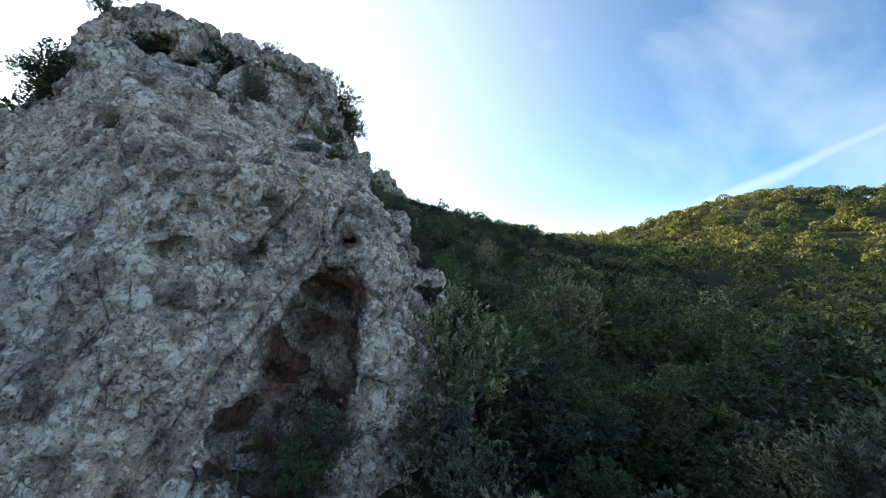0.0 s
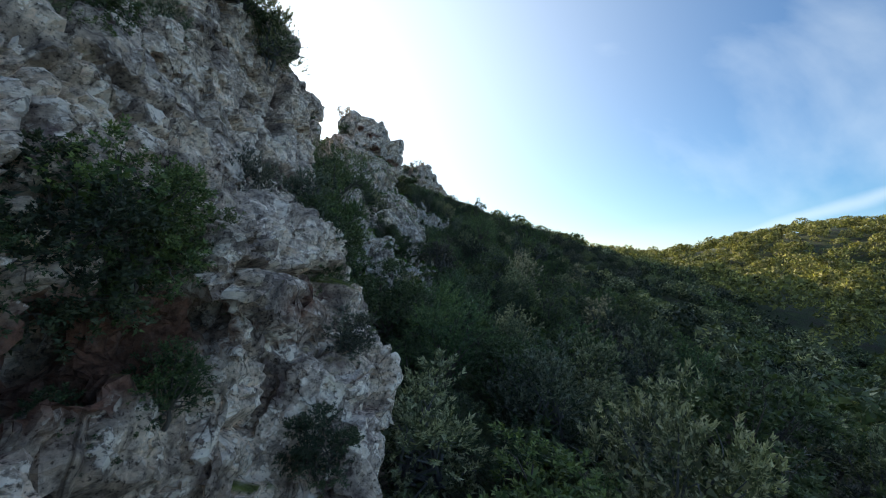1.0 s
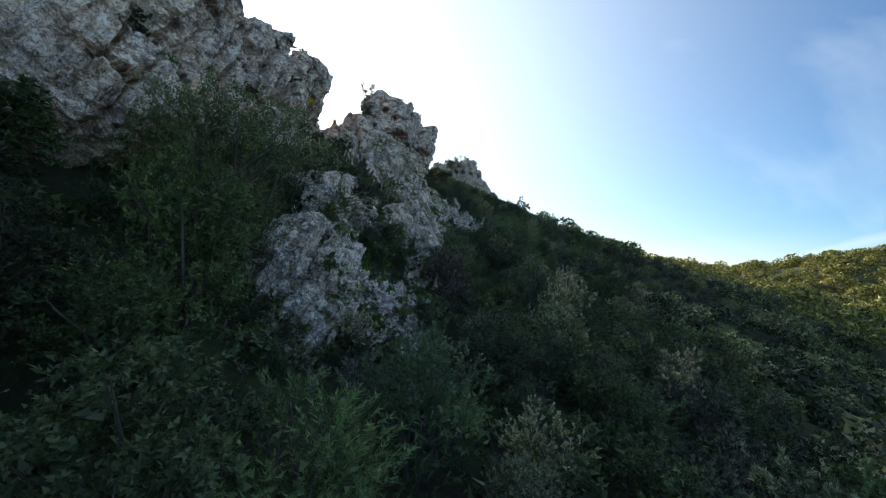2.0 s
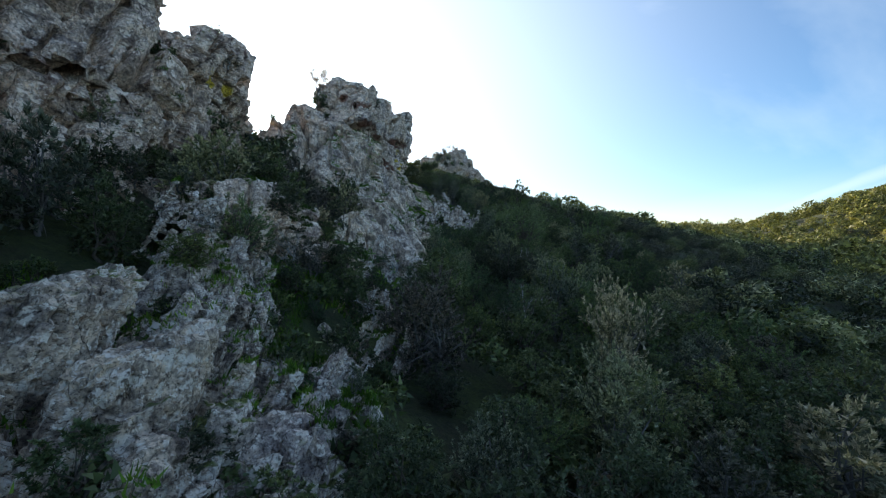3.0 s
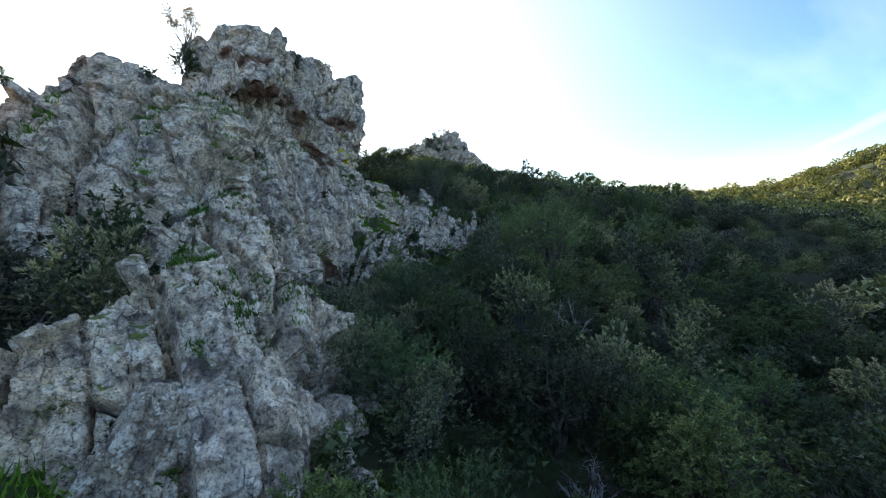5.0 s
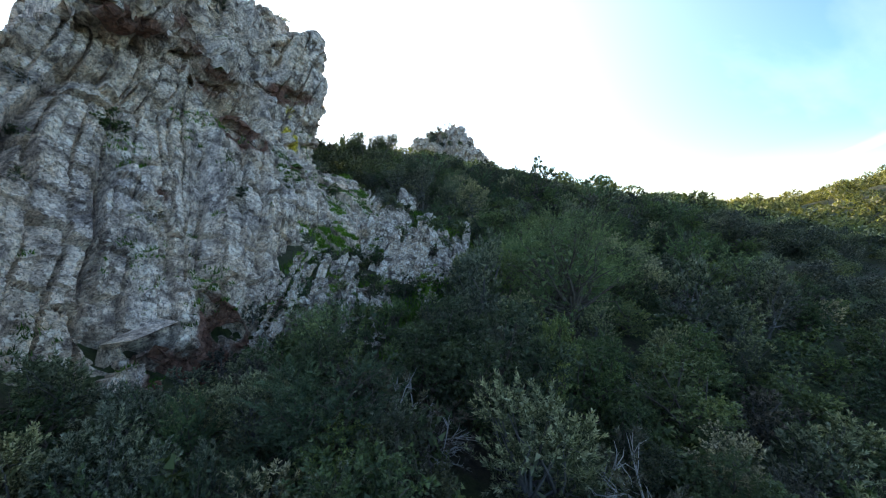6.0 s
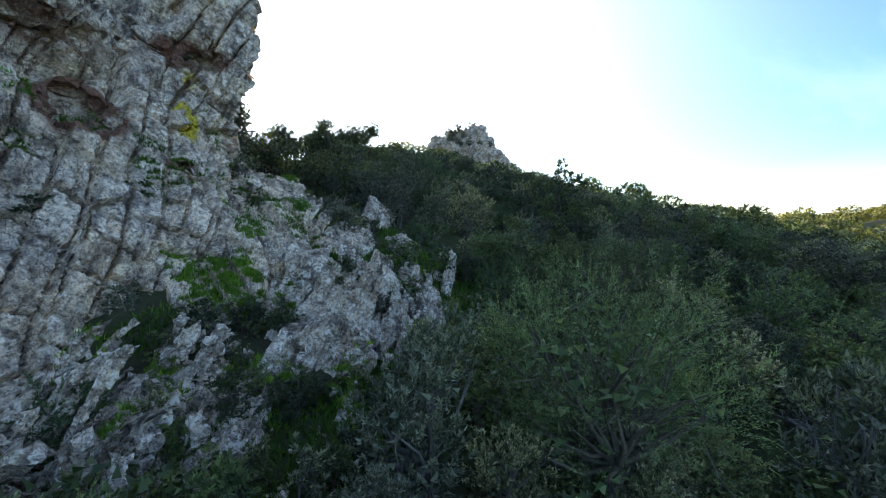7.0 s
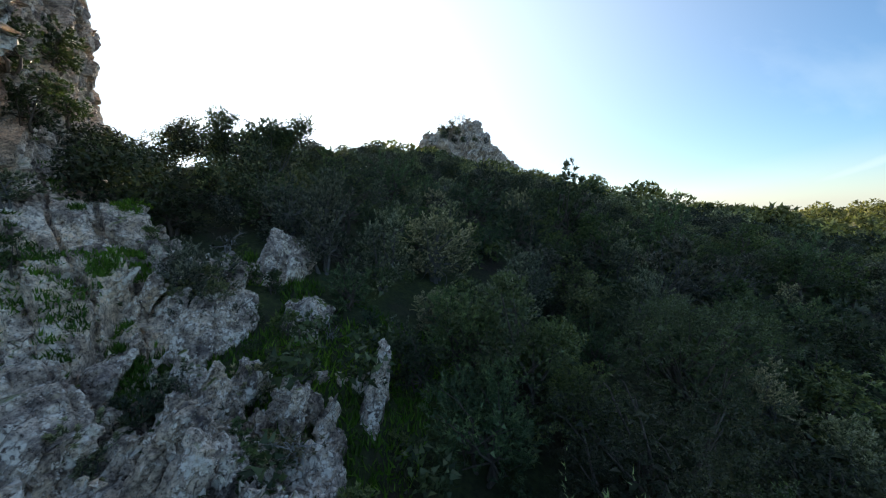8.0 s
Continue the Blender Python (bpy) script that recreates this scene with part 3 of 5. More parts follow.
gx, gy = axis_steps(-1800, 1800, -40, 40, 0.8), axis_steps(-1500, 2200, -10, 120, 0.8)
GX, GY = np.meshgrid(gx, gy, indexing="ij")
GZ = ground_height(GX, GY)
nxg, nyg = GX.shape
ii, jj = np.meshgrid(np.arange(nxg - 1), np.arange(nyg - 1), indexing="ij")
base = (ii * nyg + jj).ravel()
ground = mesh_object("ground", np.stack([GX.ravel(), GY.ravel(), GZ.ravel()], 1), np.stack([base, base + nyg, base + nyg + 1, base + 1], 1), SOIL)
tagged(ground, "steep hillside of dark soil and winter grass", "ground", kind="structure")

# ---- rock outcrops ----
def outcrop(name, label, pieces, pits, step, amp, seed, iron, cells=((1.3, 1.0, 2.4), (0.6, 0.5, 0.9), (0.28, 0.25, 0.34)), fine=1, mat=None, solid=(), gold=(), near=None):
    """A rock mass as a thing whose parts (buttress, crown, foot) are solids behind planes; returns all points and normals."""
    root = new(name)
    tagged(root, label, "rock")
    allv, alln = [], []
    for k, (part_name, bounds, planes) in enumerate(pieces):
        _, v, nr = rock(part_name, bounds, step, lambda p, pl=planes: convex(p, pl), pits, cells, amp, seed + 7 * k, mat or ROCK, "", iron, root, fine, [q[2] for q in pieces if q[0] != part_name], dict(solid).get(part_name, 0.0), gold, near)
        allv.append(v)
        alln.append(nr)
    return np.concatenate(allv), np.concatenate(alln)


hv, hn = outcrop("rock_outcrop", "tall grey limestone outcrop mottled with pale lichen, pierced by small caves", [
    ("buttress", ((-12.5, 3, -4.5), (0.6, 16.5, 7.6)),
     [((0.483, -0.288, 0.827), (-3.25, 5.97, 1.19)), ((0.663, -0.739, 0.119), (-2.16, 7.01, -0.38)), ((0.914, 0.131, 0.385), (-1.27, 7.81, 0.53)), ((-0.332, 0.941, 0.068), (-5.07, 14.69, 4.01)),
      ((-0.953, 0.095, 0.286), (-11.5, 8, 2)), ((0.002, -0.038, 0.999), (-6.8, 10.6, 5.24)), ((-0.34, -0.817, 0.465), (-5.39, 7.32, 2.29)), ((-0.546, -0.202, 0.813), (-7.22, 9.89, 5.22))]),
    ("rear_buttress", ((-10.5, 9.5, -4.5), (0.3, 18.6, 8.6)),
     [((0.98, -0.061, 0.188), (-2.99, 14.33, 2.41)), ((0.241, -0.94, 0.24), (-3.01, 11.53, 2.99)), ((0.25, 0.955, 0.158), (-3.05, 17.19, 1.97)), ((0.259, -0.039, 0.965), (-5.55, 14.01, 5.94)),
      ((-0.954, 0, 0.301), (-9.49, 13, 3))]),
    ("foot", ((-4.5, 10, -4.5), (1, 16.6, 3.2)),
     [((0.979, -0.058, 0.198), (-1, 12.8, -0.51)), ((0.1, -0.949, 0.3), (-1, 11.2, -1)), ((0.198, 0.961, 0.196), (-1.21, 14.73, -1.01)), ((0.511, -0.077, 0.856), (-1.58, 13, 1.24)),
      ((-1, 0, 0), (-4, 13, 0))]),
    ("nose", ((-2.6, 11.6, -2.4), (0.8, 14.8, 0.6)),
     [((1, -0.1, 0.2), (0, 12.9, -0.8)), ((0.3, -1, 0.3), (-0.4, 12.1, -0.8)), ((0.3, 1, 0), (-0.4, 13.8, -0.8)), ((0.35, 0, 1), (-0.4, 13, -0.4)),
      ((-1, 0, 0), (-2.2, 13, -0.8)), ((0.45, 0, -0.85), (-0.2, 13, -1.7))]),
], [((-1.85, 7.5, -0.7), (0.5, 0.75, 0.6), 1.0), ((-2.1, 7.3, -1.5), (0.68, 1.0, 0.9), 1.0), ((-2.5, 7.1, -2.5), (0.9, 1.1, 1.0), 1.0), ((-1.6, 7.65, 0.38), (0.2, 0.35, 0.2), 0.9),
    ((-3.35, 6.2, 0.78), (0.13, 0.45, 0.12), 0.3), ((-3.52, 5.95, 0.2), (0.11, 0.4, 0.09), 0.4), ((-3.38, 6.05, 0.29), (0.14, 0.35, 0.05), 0.4), ((-7.3, 11.0, 5.4), (0.45, 1.0, 0.36), 0.2), ((-6.8, 10.9, 4.98), (0.38, 1.0, 0.2), 0.2),
    ((-2.95, 12.5, 2.9), (0.4, 0.35, 0.26), 0.3), ((-1.65, 10.6, 0.1), (0.55, 1.3, 0.42), 0.9), ((-1.45, 12.4, 0.2), (0.3, 0.5, 0.25), 1.0), ((-2.0, 13.0, 1.9), (0.3, 0.4, 0.2), 0.4)], 0.11, 0.34, 3, 0.35, ((1.5, 1.2, 3.2), (0.6, 0.5, 1.5), (0.28, 0.24, 0.6)), mat=ROCK_WARM, solid=(("buttress", (0.74, 0.25, 6.8, 10.5)), ("rear_buttress", 0.15), ("foot", 0.1), ("nose", 0.2)), near=((-4.6, 4.0, -3.2), (1.0, 12.6, 3.6)))

wv, wnm = outcrop("rock_outcrop", "jagged grey limestone cliff with ledges of scrub", [
    ("rock_wall", ((-21.5, 22.5, -0.5), (-5, 41.5, 15)),
     [((0.957, -0.18, 0.226), (-12.81, 34.52, 8.85)), ((0.435, 0.889, -0.142), (-15.94, 38.08, 11.24)), ((0.505, -0.808, 0.303), (-9.5, 23.5, 4)), ((0.1, -0.3, 0.95), (-15.0, 37.7, 12.75)),
      ((-0.981, 0, 0.196), (-21, 34, 8))]),
    ("near_buttress", ((-18.5, 21.5, 0.5), (-7.0, 31.0, 10.6)),
     [((0.93, 0.05, 0.2), (-9.4, 26.3, 5.8)), ((0.3, -0.95, 0.2), (-10, 23.4, 5)), ((0.2, 0.95, 0.1), (-10, 29.2, 6)), ((0.2, -0.2, 0.95), (-10.5, 26.5, 9.2)),
      ((-1, 0, 0.2), (-17.5, 26, 6)), ((0.55, 0.1, -0.83), (-9.6, 26, 3.9))]),
    ("rock_tower", ((-21.5, 39.5, 3), (-12.5, 47.4, 15.8)),
     [((0.988, 0.127, -0.092), (-16.55, 43.88, 11.09)), ((0.459, 0.843, 0.281), (-16.21, 45.56, 12.05)), ((0.276, -0.907, 0.319), (-16.05, 41.16, 11.94)), ((0.022, -0.345, 0.938), (-17.01, 43.7, 13.82)),
      ((-0.981, 0, 0.196), (-20.5, 43, 10))]),
    ("foot", ((-14.8, 29, -0.5), (-5, 41.9, 7.4)),
     [((0.298, -0.034, 0.954), (-9.57, 37.6, 4.31)), ((0.237, 0.914, 0.329), (-9.51, 39.96, 3.99)), ((0.067, -0.915, 0.398), (-9.95, 34.57, 4.77)), ((-0.981, 0, 0.196), (-14, 35, 4)),
      ((0.75, -0.3, 0.4), (-6.4, 39.6, 1.4))]),
], [((-13.0, 32.9, 7.5), (0.8, 0.9, 0.45), 0.5), ((-12.9, 36.3, 9.5), (0.6, 0.7, 0.4), 0.5), ((-11.9, 33, 6.6), (0.7, 0.9, 0.4), 0.6), ((-16.6, 43.0, 12.6), (0.5, 0.6, 0.4), 0.3)], 0.185, 0.66, 21, 0.5, ((6.0, 1.7, 5.5), (2.6, 0.85, 2.4), (1.2, 0.42, 1.0)), mat=ROCK_WARM, gold=(((-16.4, 42.2, 11.2), (0.5, 0.5, 0.6)), ((-16.4, 43.4, 10.8), (0.5, 0.3, 0.3))))

cv, cnm = outcrop("rock_outcrop", "great leaning limestone cliff with a red overhang below its crown", [
    ("rock_face", ((-25, 41, -1.5), (-4.5, 76, 18)),
     [((0.887, -0.089, 0.452), (-11.63, 57, 4.53)), ((0.726, 0.686, 0.045), (-13.61, 67.39, 11)), ((0.099, 0.994, 0.05), (-18, 75, 12)), ((-0.1, -0.5, 0.86), (-16.2, 62.2, 15.6)),
      ((0, -0.406, 0.914), (-18.5, 57.5, 14.8)), ((-0.548, -0.798, 0.249), (-16.4, 46.46, 7.04)), ((0.501, -0.852, 0.15), (-8.41, 42.22, 2.5)), ((-0.981, 0, 0.196), (-24.5, 58, 9)),
      ((0, 0, 1), (-16, 62, 16.6))]),
    ("rock_crown", ((-21.5, 55.5, 12), (-10.8, 76, 19.2)),
     [((0.98, 0.172, 0.098), (-14.22, 61.89, 13.93)), ((0.758, 0.65, 0.057), (-13.6, 67.2, 14.0)), ((0.099, 0.994, 0.05), (-18, 75, 12)), ((0.26, -0.119, 0.958), (-15.28, 61.83, 17.18)),
      ((-0.076, -0.825, 0.559), (-14.7, 57.56, 14.52)), ((-1, 0.001, 0), (-19.51, 60, 14)), ((0, 0, -1), (-15, 62, 12.4))]),
    ("rock_pillar", ((-20, 63, 4.5), (-11, 76, 17.6)),
     [((0.959, -0.262, 0.103), (-13.35, 66.56, 10.02)), ((0.436, -0.89, 0.135), (-13.29, 65.38, 10.03)), ((-0.117, 0.963, -0.243), (-13.52, 67.67, 11.95)), ((0.099, 0.994, 0.05), (-18, 75, 12)),
      ((-0.048, -0.233, 0.971), (-14.03, 66.87, 15.69)), ((-1, 0, 0), (-19.5, 67, 10))]),
    ("rock_flank", ((-15.5, 62.5, 0.5), (-3.8, 72.8, 10)),
     [((0.49, -0.277, 0.827), (-9.9, 67.6, 5.62)), ((0.686, -0.497, 0.532), (-7.66, 65.42, 3.79)), ((0.079, 0.932, -0.354), (-8.65, 69.63, 5.77)), ((-1, -0.002, -0.002), (-15.01, 67, 6))]),
    ("foot", ((-10.5, 40.6, -1.5), (-3.6, 50.4, 5.8)),
     [((0.832, -0.231, 0.504), (-6.36, 45.47, 3.14)), ((0.206, 0.928, 0.309), (-7, 48.6, 3.6)), ((0.59, -0.389, 0.707), (-7.21, 42.74, 2.15)), ((-0.333, -0.316, 0.888), (-7.07, 44.94, 4.38)),
      ((-1, 0, 0), (-10, 45, 3))]),
    ("spur", ((-19, 42.5, -0.5), (-5.6, 54.5, 13)),
     [((0.911, -0.202, 0.36), (-9.44, 48.49, 6.82)), ((0.199, -0.896, 0.398), (-10, 44.5, 4.5)), ((0.225, 0.974, -0.03), (-9.19, 50.45, 5.05)), ((0.254, -0.718, 0.648), (-12.9, 49.2, 8.7)),
      ((-0.982, -0.001, 0.191), (-18.04, 48, 8.01)), ((0.42, -0.207, 0.88), (-9.8, 49.89, 8.6))]),
], [((-14.75, 58.2, 14.2), (0.6, 0.9, 0.5), 1.0), ((-16.4, 58.6, 15.3), (0.5, 0.6, 0.45), 0.9), ((-13.9, 61.2, 14.2), (0.5, 0.9, 0.45), 0.9), ((-13.3, 62.0, 12.2), (1.5, 3.0, 0.7), 1.0), ((-13.4, 65.6, 12.6), (1.0, 1.8, 0.5), 1.0), ((-13.3, 58.3, 12.3), (1.3, 1.7, 0.7), 1.0),
    ((-13.4, 62.7, 10.1), (1.1, 1.1, 1.3), 1.0), ((-10.5, 57.1, 2.0), (0.9, 0.85, 1.4), 1.0), ((-10.5, 55.4, 1.3), (0.7, 1.0, 0.8), 1.0), ((-10.4, 60.8, 2.8), (0.4, 0.6, 0.3), 1.0), ((-12.8, 57.4, 6.6), (0.25, 0.3, 0.3), 0.8), ((-12.7, 64.6, 8.1), (0.35, 0.5, 0.35), 0.9)], 0.14, 0.58, 45, 0.45, ((6.0, 1.6, 5.0), (2.4, 0.72, 1.7), (1.1, 0.36, 0.8)), gold=(((-13.3, 65.75, 10.1), (0.5, 0.28, 0.7)), ((-13.3, 66.2, 11.6), (0.5, 0.2, 0.3))))

pv, pnm = outcrop("rock_pinnacle", "distant pale limestone pinnacle on the ridge", [
    ("summit", ((-52, 172, 12), (-10, 204, 40)),
     [((0.78, -0.1, 0.62), (-25.0, 190, 31.5)), ((-0.36, -0.1, 0.93), (-33.5, 190, 36.8)), ((0, 0.9, 0.4), (-30, 198, 33)), ((0.1, -0.85, 0.5), (-30, 184, 31)), ((0, 0, 1), (-30.3, 191, 38.3)), ((-0.8, 0, 0.5), (-44, 190, 30))]),
], (), 0.5, 1.5, 77, 0.2, ((4.5, 3.4, 6.5), (2.0, 1.6, 3.2), (0.9, 0.8, 1.2)))

# leaning slabs that stick out of the slope
SLABS = [
    (-4.3, 27.8, -0.2, 0.55, 0.8, 1.9, 8), (-3.3, 28.9, -1.4, 0.5, 0.7, 1.5, -6), (-4.2, 25.2, -1.6, 0.5, 0.55, 1.0, 12), (-5.2, 29.6, -0.1, 0.45, 0.6, 1.3, 4),
    (-6.0, 27.6, 0.8, 0.7, 0.9, 1.8, 10), (-3.1, 25.9, -1.9, 0.45, 0.5, 1.2, 14), (-2.2, 26.6, -2.2, 0.4, 0.5, 1.2, 4), (-2.9, 26.8, -1.8, 0.5, 0.6, 1.3, 20), (-2.2, 28.0, -2.2, 0.4, 0.6, 1.2, 10), (-2.3, 29.9, -2.0, 0.45, 0.6, 1.1, -4), (-3.2, 31.0, -1.5, 0.5, 0.6, 1.2, 12), (-3.9, 32.6, -1.2, 0.45, 0.6, 1.1, -9), (-4.9, 26.2, -0.2, 0.55, 0.7, 1.5, 15), (-8.4, 33.8, 2.9, 0.42, 0.45, 1.1, 5),
    (-4.4, 37.5, -1.2, 0.35, 0.45, 0.5, 14), (-5.4, 38.6, -0.8, 0.4, 0.45, 0.6, -10), (-4.3, 34.8, -1.4, 0.5, 0.6, 0.9, 22), (-5.6, 35.2, -0.9, 0.4, 0.45, 0.7, -16),
    (-7.0, 40.2, 0.5, 0.55, 0.6, 1.0, 6), (-6.0, 42.4, 0.2, 0.8, 0.7, 1.1, 15), (-4.2, 44.8, -0.7, 0.5, 0.7, 1.0, -12), (-6.8, 43.6, 1.2, 0.7, 0.8, 1.7, 4),
    (-5.35, 60.3, 1.15, 0.5, 0.6, 0.55, 10), (-4.7, 59.9, 0.95, 0.4, 0.5, 0.5, -12), (-5.0, 61.4, 1.1, 0.5, 0.6, 0.9, 18), (-5.6, 62.3, 1.3, 0.5, 0.5, 0.8, -8), (-7.4, 66.2, 3.4, 0.6, 0.7, 1.4, 6), (-6.3, 68.6, 3.6, 0.45, 0.6, 1.2, -4),
    (-6.9, 67.4, 4.5, 0.45, 0.45, 1.0, 6), (-5.7, 68.2, 4.1, 0.30, 0.30, 0.9, -5), (-5.25, 68.5, 3.9, 0.22, 0.26, 0.9, 9), (-4.7, 70.0, 4.4, 0.26, 0.3, 0.9, 4), (-8.3, 65.9, 4.5, 0.80, 0.75, 1.2, 10), (-7.2, 66.0, 3.8, 0.40, 0.40, 1.1, 3), (-7.0, 64.6, 2.6, 0.4, 0.45, 1.0, 12),
    (-5.4, 68.4, 3.1, 0.4, 0.5, 1.0, 10), (-5.8, 74.2, 3.9, 0.6, 0.9, 0.8, 12), (-8.8, 64.9, 3.3, 0.7, 0.8, 1.6, 8), (-4.6, 64.6, 1.5, 0.4, 0.6, 1.0, 16),
    (-7.2, 62.6, 1.9, 0.6, 0.7, 1.3, -10), (-6.2, 63.8, 1.9, 0.5, 0.6, 1.3, 7), (-5.3, 65.9, 2.2, 0.45, 0.55, 1.2, -6), (-6.6, 65.2, 2.9, 0.5, 0.6, 1.4, 12), (-4.4, 59.2, 0.5, 0.4, 0.5, 0.8, 20), (-8.0, 60.6, 1.6, 0.6, 0.7, 1.2, -14), (-4.0, 67.2, 2.2, 0.4, 0.5, 0.9, 9), (-9.0, 69.6, 5.4, 0.7, 0.9, 1.0, 5), (-9.6, 73.0, 6.6, 0.6, 0.8, 0.9, -12), (-7.6, 71.2, 5.0, 0.5, 0.7, 0.9, 18),
]
# rows of columns on the terraces below the great cliff, wide apart enough for grass between them
row_rng = random.Random(5)
for x0, y0, z0, x1, y1, z1, n, tall, wide in ((-12.8, 69.6, 7.7, -9.9, 71.2, 6.5, 8, 1.25, 0.32), (-12.4, 67.2, 7.4, -9.4, 69.2, 6.0, 7, 1.25, 0.30), (-10.6, 66.0, 5.7, -7.4, 68.4, 4.9, 9, 1.2, 0.32), (-7.0, 69.6, 4.6, -5.4, 70.2, 4.2, 4, 0.5, 0.28)):
    for k in range(n):
        t = (k + row_rng.uniform(-0.25, 0.25)) / (n - 1)
        SLABS.append((x0 + (x1 - x0) * t, y0 + (y1 - y0) * t, z0 + (z1 - z0) * t - 0.45 * tall, wide * row_rng.uniform(0.75, 1.3), wide * row_rng.uniform(0.75, 1.35), tall * row_rng.uniform(0.65, 1.15), row_rng.uniform(-14, 20)))
SLAB_RNG = random.Random(11)
for k, (x, y, z, a, b, h, turn) in enumerate(SLABS):
    y, z, h = y - 0.5, z - 0.9, h + 1.05
    axes_r = np.array(Euler((radians(-28 + SLAB_RNG.uniform(-4, 4)), radians(6 + (k * 37 % 13)), radians(turn))).to_matrix())
    # flat chips off the corners and a slanting broken top
    chips = [((SLAB_RNG.choice((-1, 1)) * SLAB_RNG.uniform(0.6, 1.0), SLAB_RNG.choice((-1, 1)) * SLAB_RNG.uniform(0.6, 1.0), SLAB_RNG.uniform(-0.1, 0.35)), SLAB_RNG.uniform(0.72, 0.95)) for _ in range(3)]
    tops = [((SLAB_RNG.uniform(-0.5, 0.6), SLAB_RNG.uniform(-0.6, 0.5), 0.8), SLAB_RNG.uniform(0.80, 0.92)), ((SLAB_RNG.uniform(0.2, 0.9), SLAB_RNG.uniform(-0.9, 0.9), 0.7), SLAB_RNG.uniform(0.86, 1.0))]

    def slab_form(p, c=np.array((x, y, z)), hs=np.array((a, b, h)), R=axes_r, chips=chips, tops=tops):
        q = (p - c) @ R
        d = (np.abs(q) - hs).max(1)
        for n_c, at in chips:
            n_c = np.array(n_c) / np.linalg.norm(n_c)
            d = np.maximum(d, q @ n_c - at * (abs(n_c[0]) * hs[0] + abs(n_c[1]) * hs[1]))
        for n_c, at in tops:
            n_c = np.array(n_c) / np.linalg.norm(n_c)
            d = np.maximum(d, q @ n_c - at * n_c[2] * hs[2])
        return d

    r = max(a, b) + 0.75
    rock("rock_slab", ((x - r, y - r - 1.3, z - h - 0.4), (x + r, y + r + 1.3, z + h + 0.5)), 0.10 if a > 0.4 else 0.11, slab_form,
         cells=((0.9, 0.8, 1.8), (0.42, 0.36, 1.0), (0.2, 0.17, 0.4)), amp=0.075 if a < 0.4 else 0.11, seed=200 + k, mat=ROCK_PALE, label="leaning slab of pale lichened limestone on the grassy slope")


# ribs of broken columns that come up through the slope
def columned(p, spots, seed, size=(0.78, 0.60), spread=1.3):
    """Leaning columns of uneven height over the ground inside spots (x, y, half width, half length, height, turn)."""
    q = (p + np.stack([fbm(p, 2.5, 2, seed + 11 * k) for k in range(3)], 1) * 0.12) @ LEAN
    ground_z = ground_height(p[:, 0], p[:, 1])
    rise = np.full(len(p), -1.2)
    for x, y, a, b, h, turn in spots:
        c, s = math.cos(radians(turn)), math.sin(radians(turn))
        u, v = (p[:, 0] - x) * c + (p[:, 1] - y) * s, -(p[:, 0] - x) * s + (p[:, 1] - y) * c
        rise = np.maximum(rise, h + 1.0 - 1.9 * ((u / a) ** 2 + (v / b) ** 2))
    g = q[:, :2] / np.array(size)
    g[:, 0] += 0.5 * hashed(np.floor(g[:, 1]), g[:, 0] * 0, g[:, 0] * 0, seed)
    big = np.floor(g / 2.6)
    c = np.floor(g)
    f = g - c - 0.5
    r = [hashed(c[:, 0], c[:, 1], c[:, 0] * 0, seed + 3 + 30 * j) for j in range(3)]
    rb = hashed(big[:, 0], big[:, 1], big[:, 0] * 0, seed + 9)
    top = ground_z + np.minimum(rise, 1.0 + 0.2 * rise) + (r[0] - 0.6) * spread + (rb - 0.6) * spread * 1.2 + f[:, 0] * (r[1] - 0.3) * 0.7 + f[:, 1] * (r[2] - 0.7) * 0.6
    gap = (np.abs(f).max(1) - 0.5) * min(size) + 0.09
    gap = np.where(p[:, 2] > ground_z + rise - 1.1, gap, -1.0)
    return np.maximum((p[:, 2] - top) * 0.7, gap * 0.8)


ribs = []
for k, spots in enumerate((
        ((-4.4, 28.4, 2.3, 4.0, 0.8, 8), (-3.1, 26.1, 1.5, 2.2, 0.5, 0), (-2.1, 28.0, 1.5, 3.4, 0.5, 0), (-6.2, 31.4, 1.6, 2.6, 0.8, 20), (-7.9, 33.8, 1.6, 2.8, 1.2, 25)),
        ((-4.6, 37.8, 1.4, 2.6, 0.1, 10), (-3.0, 35.2, 1.5, 2.4, 0.2, 0), (-5.4, 42.8, 1.6, 2.4, 0.2, 0), (-6.9, 40.7, 1.4, 2.0, 0.9, 10)),
        ((-8.3, 60.0, 2.2, 3.4, 0.8, 4), (-7.2, 60.6, 2.0, 2.6, 0.6, 0)),
        ((-6.8, 64.8, 2.4, 3.2, 0.9, 12), (-5.0, 66.4, 1.4, 1.6, 0.5, 0)))):
    rib = new("rock_rib")
    tagged(rib, "rib of broken leaning limestone columns in the slope", "rock")
    for j, spot in enumerate(spots):
        x, y, a, b = spot[0], spot[1], spot[2] * 1.3, spot[3] * 1.25
        corners_z = ground_height(np.array((x - a, x - a, x + a, x + a)), np.array((y - b, y + b, y - b, y + b)))
        sd = 400 + 17 * k + 5 * j
        _, rv, rn = rock("column_block", ((x - a, y - b, corners_z.min() - 1.2), (x + a, y + b, corners_z.max() + 2.4)), 0.13, lambda p, sp=spot, sd=sd: columned(p, (sp,), sd),
                         cells=((0.9, 0.8, 1.8), (0.42, 0.36, 1.0), (0.2, 0.17, 0.4)), amp=0.10, seed=sd, mat=ROCK_PALE, parent=rib)
        ribs.append((rv, rn))

# ---- plants ----
rng = np.random.default_rng(7)


